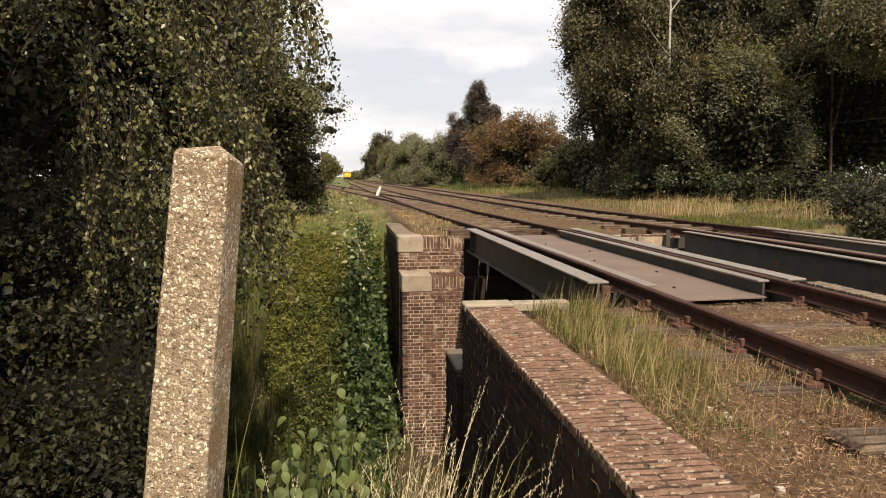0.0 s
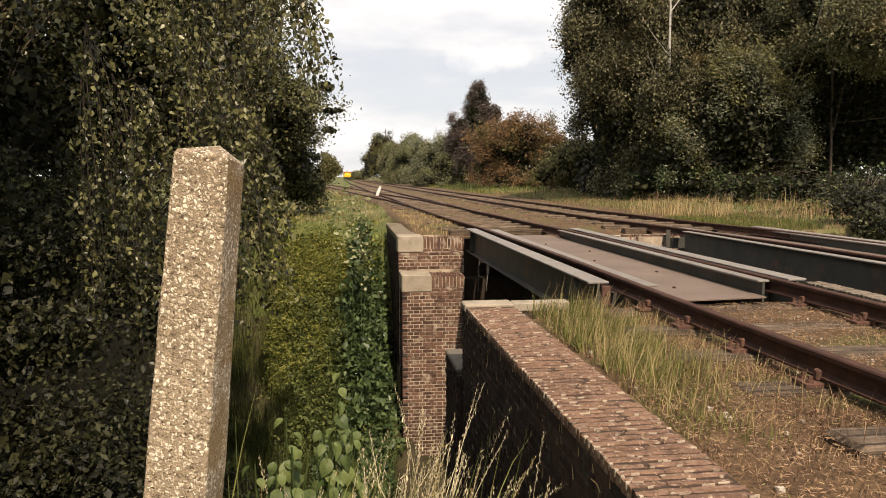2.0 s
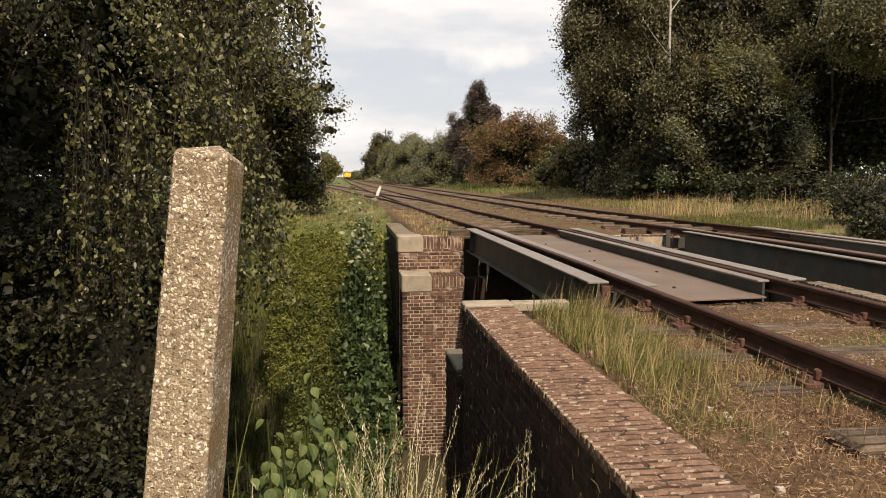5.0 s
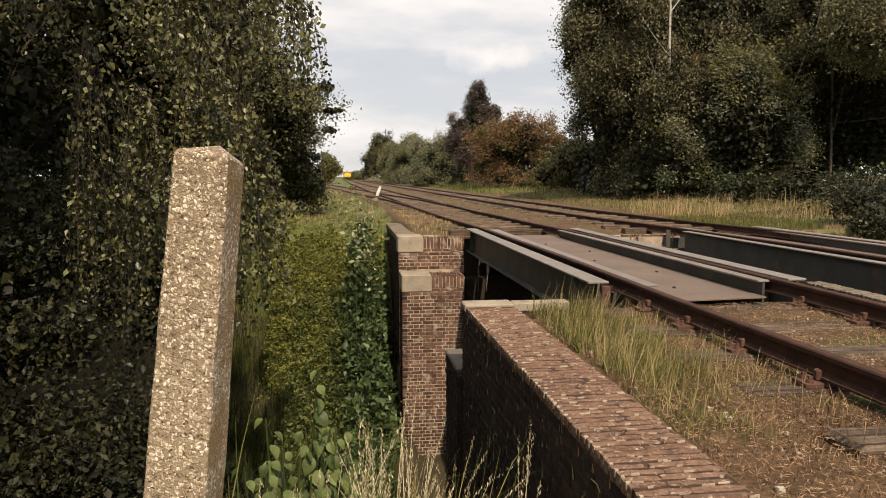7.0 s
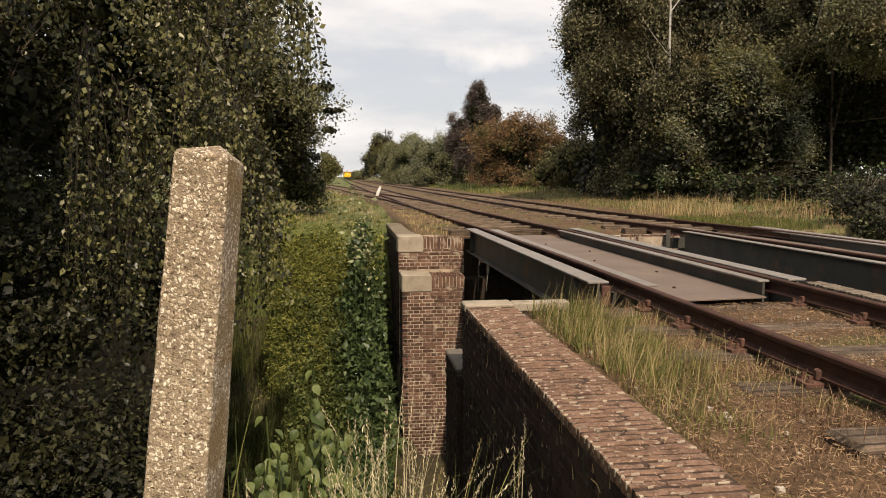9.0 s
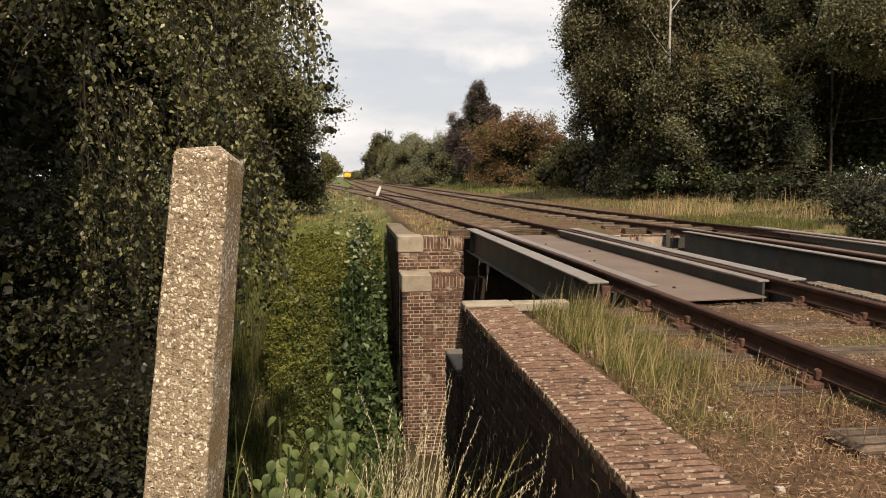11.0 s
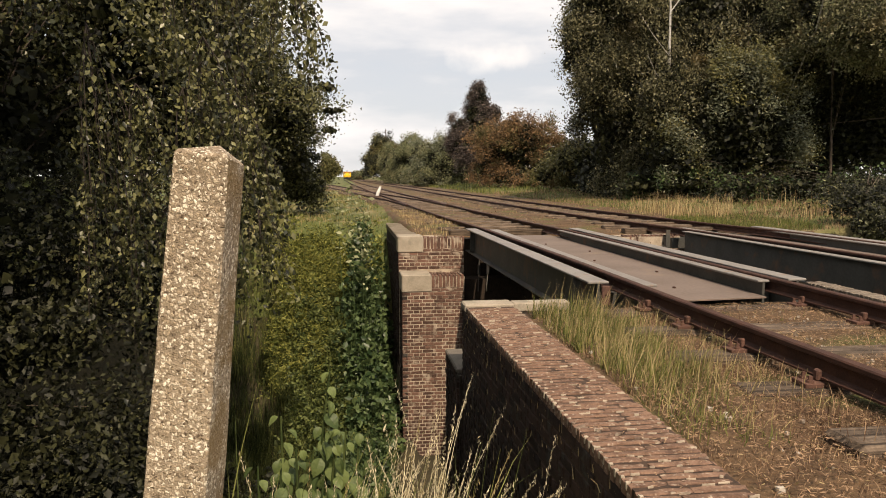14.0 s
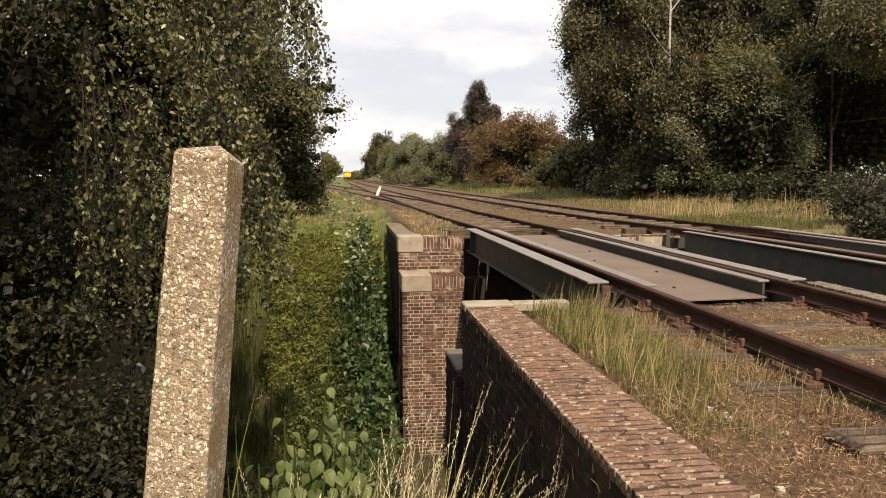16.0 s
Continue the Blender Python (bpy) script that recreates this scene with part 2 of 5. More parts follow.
def pebbled(name):
    """Exposed aggregate: pale and brown pebbles in buff cement."""
    m = material(name, (0.16, 0.118, 0.078), (0.36, 0.29, 0.205), 5, 0.9, 0)
    n, l = m.node_tree.nodes, m.node_tree.links
    bsdf = n["Principled BSDF"]
    geo = n.new("ShaderNodeNewGeometry")
    cells = n.new("ShaderNodeTexVoronoi")
    cells.inputs["Scale"].default_value = 78
    warp = n.new("ShaderNodeTexNoise")
    warp.inputs["Scale"].default_value, warp.inputs["Detail"].default_value = 70, 2
    l.new(geo.outputs["Position"], warp.inputs["Vector"])
    shift = n.new("ShaderNodeVectorMath")
    shift.operation = "MULTIPLY_ADD"
    shift.inputs[1].default_value = (0.03, 0.03, 0.03)
    l.new(warp.outputs["Color"], shift.inputs[0])
    l.new(geo.outputs["Position"], shift.inputs[2])
    l.new(shift.outputs[0], cells.inputs["Vector"])
    hue = n.new("ShaderNodeValToRGB")
    e = hue.color_ramp.elements
    e[0].position, e[0].color = 0.0, (0.09, 0.062, 0.04, 1)
    e[1].position, e[1].color = 1.0, (0.86, 0.77, 0.62, 1)
    mid = e.new(0.5)
    mid.color = (0.40, 0.31, 0.205, 1)
    sep = n.new("ShaderNodeSeparateColor")
    l.new(cells.outputs["Color"], sep.inputs[0])
    l.new(sep.outputs[0], hue.inputs[0])
    edge = n.new("ShaderNodeValToRGB")
    edge.color_ramp.elements[0].position, edge.color_ramp.elements[1].position = 0.35, 0.62
    l.new(cells.outputs["Distance"], edge.inputs[0])
    mix = n.new("ShaderNodeMixRGB")
    l.new(edge.outputs[0], mix.inputs[0])
    l.new(hue.outputs[0], mix.inputs[1])
    l.new(bsdf.inputs["Base Color"].links[0].from_socket, mix.inputs[2])
    # ochre lichen and dirt on the side turned to the track
    turned = n.new("ShaderNodeSeparateXYZ")
    l.new(geo.outputs["True Normal"], turned.inputs[0])
    crust = n.new("ShaderNodeTexNoise")
    crust.inputs["Scale"].default_value, crust.inputs["Detail"].default_value = 5.5, 8
    l.new(geo.outputs["Position"], crust.inputs["Vector"])
    patch = n.new("ShaderNodeMath")
    patch.operation = "MULTIPLY"
    l.new(turned.outputs[0], patch.inputs[0])
    l.new(crust.outputs[0], patch.inputs[1])
    grow = n.new("ShaderNodeValToRGB")
    grow.color_ramp.elements[0].position, grow.color_ramp.elements[0].color = 0.45, (0, 0, 0, 1)
    grow.color_ramp.elements[1].position, grow.color_ramp.elements[1].color = 0.60, (0.7, 0.7, 0.7, 1)
    l.new(patch.outputs[0], grow.inputs[0])
    lichen = n.new("ShaderNodeMixRGB")
    lichen.inputs[2].default_value = (0.20, 0.125, 0.045, 1)
    l.new(grow.outputs[0], lichen.inputs[0])
    l.new(mix.outputs[0], lichen.inputs[1])
    l.new(lichen.outputs[0], bsdf.inputs["Base Color"])
    b = n.new("ShaderNodeBump")
    b.inputs["Strength"].default_value, b.inputs["Distance"].default_value = 1.0, 0.006
    b.invert = True
    l.new(cells.outputs["Distance"], b.inputs["Height"])
    l.new(b.outputs[0], bsdf.inputs["Normal"])
    return m


PEBBLE = pebbled("washed pebble concrete")


# ---------------------------------------------------------------- building helpers
def put(x, y, z, rx=0, ry=0, rz=0):
    """A pose at a place given in drawing units."""
    return pose(x * U, y * U, z * U, rx, ry, rz)


def empty(name, x=0, y=0, z=0, label="", category="", group="", kind=""):
    ob = new(name)
    ob.matrix_basis = put(x, y, z)
    return tagged(ob, label, category, group, kind)


def part(name, bm, mat, parent=None, label="", place=None):
    me = bpy.data.meshes.new(name)
    bmesh.ops.scale(bm, vec=(U, U, U), verts=bm.verts)
    bm.normal_update()
    bm.to_mesh(me)
    bm.free()
    me.materials.append(mat)
    ob = new(name, me)
    ob.parent = parent
    if place is not None:
        ob.matrix_basis = place
    return tagged(ob, label)


def shared(name, me, parent, place):
    ob = new(name, me)
    ob.parent = parent
    ob.matrix_basis = place
    return ob


def box(bm, x0, x1, y0, y1, z0, z1, bevel=0.0, jitter=0.0, rng=random):
    made = bmesh.ops.create_cube(bm, size=1)["verts"]
    for v in made:
        v.co = Vector(((x0 + x1) / 2 + v.co.x * (x1 - x0), (y0 + y1) / 2 + v.co.y * (y1 - y0), (z0 + z1) / 2 + v.co.z * (z1 - z0)))
        if jitter:
            v.co += Vector((rng.uniform(-jitter, jitter), rng.uniform(-jitter, jitter), rng.uniform(-jitter, jitter)))
    if bevel:
        edges = list({e for v in made for e in v.link_edges})
        bmesh.ops.bevel(bm, geom=edges, offset=bevel, segments=1, affect="EDGES")
    return bm


def boxed(name, parent, mat, *dims, bevel=0.0, jitter=0.0, label="", place=None):
    return part(name, box(bmesh.new(), *dims, bevel=bevel, jitter=jitter), mat, parent, label, place)


def tube(bm, points, radii, sides=6):
    """A tapered tube along points."""
    rings = []
    for i, p in enumerate(points):
        a, b = Vector(points[max(i - 1, 0)]), Vector(points[min(i + 1, len(points) - 1)])
        q = (b - a).to_track_quat("Z", "Y")
        rings.append([bm.verts.new(Vector(p) + q @ Vector((math.cos(k * math.tau / sides) * radii[i], math.sin(k * math.tau / sides) * radii[i], 0)))
                      for k in range(sides)])
    for r, s in zip(rings, rings[1:]):
        for k in range(sides):
            bm.faces.new((r[k], r[(k + 1) % sides], s[(k + 1) % sides], s[k]))
    bm.faces.new(rings[-1])
    bm.faces.new(rings[0][::-1])
    return bm


def sweep(bm, outline, path):
    """Extrudes a closed x-z outline along a path of (x, y, z), upright."""
    rings = []
    for i, p in enumerate(path):
        a, b = Vector(path[max(i - 1, 0)]), Vector(path[min(i + 1, len(path) - 1)])
        d = (b - a).normalized()
        side = Vector((d.y, -d.x, 0)).normalized()
        rings.append([bm.verts.new(Vector(p) + side * ox + Vector((0, 0, oz))) for ox, oz in outline])
    n = len(outline)
    for r, s in zip(rings, rings[1:]):
        for k in range(n):
            bm.faces.new((r[k], s[k], s[(k + 1) % n], r[(k + 1) % n]))
    bm.faces.new(rings[0])
    bm.faces.new(rings[-1][::-1])
    return bm


def mesh_of(name, verts, faces, mat, parent=None, label="", kind=""):
    """A mesh object from arrays."""
    me = bpy.data.meshes.new(name)
    verts, faces = np.asarray(verts, float) * U, np.asarray(faces, int)
    me.vertices.add(len(verts))
    me.vertices.foreach_set("co", verts.ravel())
    k = faces.shape[1]
    me.loops.add(faces.size)
    me.loops.foreach_set("vertex_index", faces.ravel())
    me.polygons.add(len(faces))
    me.polygons.foreach_set("loop_start", np.arange(0, faces.size, k))
    me.materials.append(mat)
    me.update(calc_edges=True)
    ob = new(name, me)
    ob.parent = parent
    return tagged(ob, label, kind=kind)


def leaf_arrays(centres, size, rng, droop=0.3, slim=0.55, spread=0.35):
    """Folded kite leaves at the centres. droop: how far tips hang down."""
    n = len(centres)
    d = rng.normal(size=(n, 3))
    d[:, 2] = d[:, 2] * 0.6 - droop * 2.0
    d /= np.linalg.norm(d, axis=1)[:, None]
    s = np.cross(d, rng.normal(size=(n, 3)))
    s /= np.linalg.norm(s, axis=1)[:, None] + 1e-9
    u = np.cross(s, d)
    L = size * (1 + spread * rng.normal(size=n)).clip(0.45, 1.8)[:, None]
    w = L * slim * 0.5
    c = np.asarray(centres)
    v = np.stack([c - d * L * 0.5, c + s * w - d * L * 0.08 + u * L * 0.08, c + d * L * 0.5, c - s * w - d * L * 0.08 + u * L * 0.08], 1).reshape(-1, 3)
    b = np.arange(n)[:, None] * 4
    f = np.concatenate([b + [0, 1, 2], b + [0, 2, 3]], 1).reshape(-1, 3)
    return v, f


def blade_arrays(roots, height, lean, width, rng, seg=3, curl=0.35, wander=0.5, vary=0.3):
    """Tapering bent grass blades. lean: mean sideways shift (x, y) of the tip over its height."""
    n = len(roots)
    h = height * (1 + vary * rng.normal(size=n)).clip(0.35, 1.7)
    a = rng.uniform(0, math.tau, n)
    off = np.stack([np.cos(a), np.sin(a)], 1) * np.abs(rng.normal(size=n))[:, None] * wander * 0.5 + np.asarray(lean)
    face = rng.uniform(0, math.tau, n)
    side = np.stack([np.cos(face), np.sin(face), np.zeros(n)], 1) * width * 0.5
    roots = np.asarray(roots, float)
    rows = []
    for k in range(seg + 1):
        t = k / seg
        p = roots.copy()
        p[:, :2] += off * (h * t ** 1.7)[:, None]
        p[:, 2] += h * (t - curl * t ** 3 * np.linalg.norm(off, axis=1))
        taper = 1 - 0.92 * t ** 1.5
        rows += [p - side * taper, p + side * taper]
    v = np.stack(rows, 1).reshape(-1, 3)
    b = np.arange(n)[:, None] * (2 * seg + 2)
    f = np.concatenate([b + [2 * k, 2 * k + 1, 2 * k + 3, 2 * k + 2] for k in range(seg)], 1).reshape(-1, 4)
    return v, f


def joined(arrays):
    vs, fs, base = [], [], 0
    for v, f in arrays:
        vs.append(v)
        fs.append(f + base)
        base += len(v)
    return np.concatenate(vs), np.concatenate(fs)


def smooth(a, b, x):
    t = np.clip((np.asarray(x, float) - a) / (b - a), 0, 1)
    return t * t * (3 - 2 * t)


# ---------------------------------------------------------------- ground
SPAN = (3.31, 7.04)      # faces of the two abutments


def ground_height(x, y):
    x, y = np.asarray(x, float), np.asarray(y, float)
    bed = -0.02 + 0.012 * np.sin(x * 3.1 + y * 1.7) * np.sin(y * 2.3 - x)
    bed = bed + 0.05 * smooth(7.3, 8.2, y)
    gap = smooth(SPAN[0] - 0.2, SPAN[0] - 0.1, y) * (1 - smooth(SPAN[1] + 0.1, SPAN[1] + 0.2, y))
    right = bed * (1 - gap) - 2.1 * gap
    near = -0.36 - 1.74 * smooth(0.9, 3.4, y)
    far = -2.1 + 2.08 * smooth(6.3, 9.6, y)
    left = np.where(y < 5, near, far) + 0.05 * np.sin(x * 1.9 + y) + 0.03 * np.sin(x * 4.3 - y * 3.1)
    left = left + 1.25 * smooth(-1.6, -4.5, x) * (1 - smooth(8.5, 11, y)) * 0.8
    k = smooth(0.58, 0.68, x)
    z = left * (1 - k) + right * k
    z = z + 0.10 * smooth(4.6, 6.5, x) * (1 - gap)
    return z


def lattice():
    def steps(values):
        return np.array(sorted(set(np.round(values, 4))))
    xs = np.concatenate([np.arange(-6, 8.01, 0.12), [0.58, 0.6, 0.63, 0.66, 0.68], -6 - np.geomspace(0.3, 2500, 34), 8 + np.geomspace(0.3, 2500, 34)])
    ys = np.concatenate([np.arange(-3, 12.01, 0.12), [3.11, 3.14, 3.18, 3.21, 7.14, 7.18, 7.22, 7.25], -3 - np.geomspace(0.3, 800, 22), 12 + np.geomspace(0.2, 3500, 46)])
    return steps(xs), steps(ys)


def build_ground():
    xs, ys = lattice()
    gx, gy = np.meshgrid(xs, ys, indexing="ij")
    gz = ground_height(gx, gy)
    rough = np.array([noise.noise(Vector((a * 5, b * 5, 0))) for a, b in zip(gx.ravel(), gy.ravel())]).reshape(gx.shape)
    gz = gz + 0.014 * rough * ((np.abs(gx) < 9) & (gy < 14))
    v = np.stack([gx, gy, gz], -1).reshape(-1, 3)
    i, j = np.meshgrid(np.arange(len(xs) - 1), np.arange(len(ys) - 1), indexing="ij")
    a = (i * len(ys) + j).ravel()
    f = np.stack([a, a + len(ys), a + len(ys) + 1, a + 1], 1)
    ob = mesh_of("ground", v, f, EARTH, label="brown track bed and rough grass banks beside a ditch", kind="structure")
    for m in (TURF, DITCH, FIELD):
        ob.data.materials.append(m)
    c = v[f].mean(1)
    wob = 0.35 * np.sin(c[:, 1] * 0.9) + 0.2 * np.sin(c[:, 1] * 2.3 + c[:, 0])
    kind = np.ones(len(c), int)
    bed = (c[:, 0] > 0.62) & (c[:, 0] < 4.9 + wob * 0.6) & ((c[:, 1] < 14) | (c[:, 0] > 0.6 - 0.06 * (c[:, 1] - 14)))
    kind[bed] = 0
    # ditch soil also covers the left bank, its dark colour standing for tree shade
    kind[(c[:, 2] < -0.9) | ((c[:, 0] < 0.55) & (c[:, 1] > 1.25 + 0.5 * np.sin(c[:, 0] * 2.1)) & (c[:, 1] < 8.0))] = 2
    kind[(c[:, 0] > 17 + wob) & (c[:, 1] > -5)] = 3
    ob.data.polygons.foreach_set("material_index", kind)
    ob.data.polygons.foreach_set("use_smooth", np.ones(len(c), bool))
    return ob


build_ground()


# ---------------------------------------------------------------- brickwork
def brick_meshes(name, size, mat, count, seed, bevel=0.004, jitter=0.0025):
    rng = random.Random(seed)
    made = []
    for _ in range(count):
        bm = box(bmesh.new(), -size[0] / 2, size[0] / 2, -size[1] / 2, size[1] / 2, -size[2] / 2, size[2] / 2, bevel, jitter, rng)
        bmesh.ops.scale(bm, vec=(U, U, U), verts=bm.verts)
        me = bpy.data.meshes.new(name)
        bm.to_mesh(me)
        bm.free()
        me.materials.append(mat)
        made.append(me)
    return made




def worn_bricks(name, size, mat, count, seed, chip=0.0022):
    """Bricks on edge with a pitted top and chipped arrises."""
    rng = random.Random(seed)
    made = []
    for _ in range(count):
        bm = bmesh.new()
        rows = []
        for i in range(7):
            x = (i / 6 - 0.5) * size[0]
            end = 0.003 if i in (0, 6) else 0.0
            row = []
            for y, z in ((-0.5, -0.5), (-0.5, 0.40), (-0.36, 0.5), (0.36, 0.5), (0.5, 0.40), (0.5, -0.5)):
                j = chip if z > 0 else 0
                row.append(bm.verts.new((x + rng.uniform(-j, j), y * size[1] + rng.uniform(-j, j), z * size[2] - (end if z > 0 else 0)
                                         + (rng.uniform(-1.3, 0.6) * j if z > 0 else 0))))
            rows.append(row)
        for a, b in zip(rows, rows[1:]):
            for k in range(5):
                bm.faces.new((a[k], b[k], b[k + 1], a[k + 1]))
        bm.faces.new(rows[0])
        bm.faces.new(rows[-1][::-1])
        bmesh.ops.recalc_face_normals(bm, faces=bm.faces)
        bmesh.ops.scale(bm, vec=(U, U, U), verts=bm.verts)
        me = bpy.data.meshes.new(name)
        bm.to_mesh(me)
        bm.free()
        me.materials.append(mat)
        made.append(me)
    return made


COPING = worn_bricks("brick", (0.108, 0.0200, 0.03), BRICK_TOP, 24, 1, 0.0016)
KERB = worn_bricks("brick", (0.11, 0.026, 0.07), KERB_BRICK, 6, 6)
EDGE_SOLDIER = brick_meshes("brick", (0.0265, 0.06, 0.118), BRICK, 5, 2, 0.0025, 0.0012)
STRETCHERS = brick_meshes("brick", (0.105, 0.05, 0.0275), BRICK, 5, 3, 0.0025, 0.0012)
HEADERS = brick_meshes("brick", (0.05, 0.05, 0.0275), BRICK, 4, 4, 0.0025, 0.0012)
DARK_STRETCHERS = brick_meshes("brick", (0.105, 0.05, 0.0295), BRICK_SHADE, 5, 3, 0.0025, 0.0015)
DARK_HEADERS = brick_meshes("brick", (0.05, 0.05, 0.0295), BRICK_SHADE, 4, 4, 0.0025, 0.0015)
PICK = random.Random(11)


def bonded(parent, along, start, end, face, z0, z1, long, short, most=300):
    """Courses of stretchers and headers on a wall face, from the top down; those past the first are joined."""
    course, made, rest = 0, 0, []
    z = z1 - 0.0295
    while z >= z0:
        header = course % 2 == 1
        pitch = 0.0555 if header else 0.111
        pos = start + (0 if header else -0.0277)
        while pos < end - 0.01:
            a, b = max(pos, start), min(pos + pitch - 0.007, end)
            if b - a > 0.02:
                small = b - a < 0.06
                me = PICK.choice(short if small else long)
                mid, full = (a + b) / 2, 0.05 if small else 0.105
                push = PICK.uniform(-0.002, 0.0015)
                if along == "x":
                    m = put(mid, face + 0.025 + push, z + 0.0148, PICK.uniform(-1, 1), PICK.uniform(-.6, .6), PICK.uniform(-1, 1))
                else:
                    m = put(face + 0.025 + push, mid, z + 0.0148, PICK.uniform(-.6, .6), PICK.uniform(-1, 1), 90 + PICK.uniform(-1, 1))
                m = m @ Matrix.Diagonal(((b - a) / full, 1, 1, 1))
                if made < most:
                    shared("brick", me, parent, m)
                    made += 1
                else:
                    rest.append((me, m))
            pos += pitch
        z -= 0.0345
        course += 1
    if rest:
        arrays = []
        for me, m in rest:
            v = np.array([(m @ q.co)[:] for q in me.vertices]) / U
            f = np.array([p.vertices[:] for p in me.polygons if len(p.vertices) == 4] + [(*p.vertices, p.vertices[2]) for p in me.polygons if len(p.vertices) == 3])
            tri = np.concatenate([f[:, [0, 1, 2]], f[:, [0, 2, 3]]])
            arrays.append((v, tri[(tri[:, 0] != tri[:, 1]) & (tri[:, 1] != tri[:, 2]) & (tri[:, 0] != tri[:, 2])]))
        mesh_of("brickwork", *joined(arrays), rest[0][0].materials[0], parent, kind="stuff")


def near_wall():
    w = empty("wall_near", 0.64, 1.2, -2.2, "red brick wing wall with header coping beside the track", kind="structure")
    w.matrix_basis = Matrix()
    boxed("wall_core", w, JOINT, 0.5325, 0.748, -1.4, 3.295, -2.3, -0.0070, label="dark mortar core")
    boxed("corner_block", w, CAST, 0.526, 0.756, 3.2, 3.318, -0.03, 0.006, bevel=0.006, label="pale concrete corner block")
    boxed("edge_slab", w, CAST, 0.760, 1.03, 3.235, 3.314, -0.04, 0.002, bevel=0.005, jitter=0.002, label="pale concrete edge slab")
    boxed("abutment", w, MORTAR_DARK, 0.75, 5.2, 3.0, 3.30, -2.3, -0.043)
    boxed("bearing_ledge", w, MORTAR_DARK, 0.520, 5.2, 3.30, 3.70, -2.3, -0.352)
    boxed("ledge_block", w, CAST_DARK, 0.507, 0.76, 3.325, 3.73, -0.348, -0.325, bevel=0.006, label="worn concrete ledge block")
    boxed("far_kerb", w, MORTAR, 2.548, 2.652, 2.28, 3.72, -0.2, -0.005)
    y = 3.18 - 147 * 0.0312
    while y < 3.18:
        high, aside, split = -0.0180 + PICK.uniform(-.001, .001), PICK.uniform(-.0015, .0015), PICK.choice((0.5, 0.35, 0.28, 0.64, 0.72, 0.45))
        for a, b in ((0.530, 0.530 + 0.223 * split - 0.001), (0.530 + 0.223 * split + 0.001, 0.753)):
            shared("brick", PICK.choice(COPING), w, put((a + b) / 2 + PICK.uniform(-.0008, .0008), y + aside + PICK.uniform(-.001, .001), high + PICK.uniform(-.0008, .0008),
                   PICK.uniform(-2, 2), PICK.uniform(-1, 1), PICK.uniform(-1.0, 1.0) + PICK.choice((0, 180))) @ Matrix.Diagonal(((b - a) / 0.108, 1, 1, 1)))
        y += 0.0312
    y = 2.3
    while y < 3.72:
        shared("brick", PICK.choice(KERB), w, put(2.60 + PICK.uniform(-.003, .003), y, -0.036 + PICK.uniform(-.002, .002), 0, 0, PICK.uniform(-2, 2)))
        y += 0.0312
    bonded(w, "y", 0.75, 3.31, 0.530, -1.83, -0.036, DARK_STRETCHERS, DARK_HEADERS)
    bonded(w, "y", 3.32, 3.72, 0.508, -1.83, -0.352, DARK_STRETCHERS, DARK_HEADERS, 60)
    # old mortar crumbs and painted edge glints, in joints and along the outer edge
    r = random.Random(14)
    bm = bmesh.new()
    for k in range(60, 147):
        joint = 3.18 - (k - 60) * 0.0312 - 0.0156
        for _ in range(r.choice((1, 2, 3, 4))):
            x, L = r.uniform(0.533, 0.745), r.uniform(0.006, 0.026)
            d = r.uniform(0.0008, 0.0016)
            y = joint + r.uniform(-0.004, 0.006)
            box(bm, x, min(x + L, 0.752), y - d, y + d, -0.011, -0.0030 + r.uniform(-0.001, 0.0015), 0, 0.0008, r)
        if r.random() < 0.8:
            box(bm, 0.530, 0.538, joint - 0.005, joint + 0.004, -0.02, -0.004, 0, 0.0014, r)
    tagged(part("pointing", bm, MORTAR, w, "pale mortar crumbs and edge glints in the coping joints"), kind="stuff")
    rng = np.random.default_rng(15)
    n = 420
    c = np.stack([rng.uniform(0.5265, 0.529, n), rng.uniform(0.9, 3.28, n), -0.04 - rng.uniform(0, 1, n) ** 1.5 * 0.75], 1)
    v, f = blade_arrays(c, 0.024, (0, 0), 0.0024, rng, 2, wander=0.6, vary=0.5)
    mesh_of("dry_roots", v, f, STRAW, w, "dry roots clinging to the wall face", "stuff")
    return w


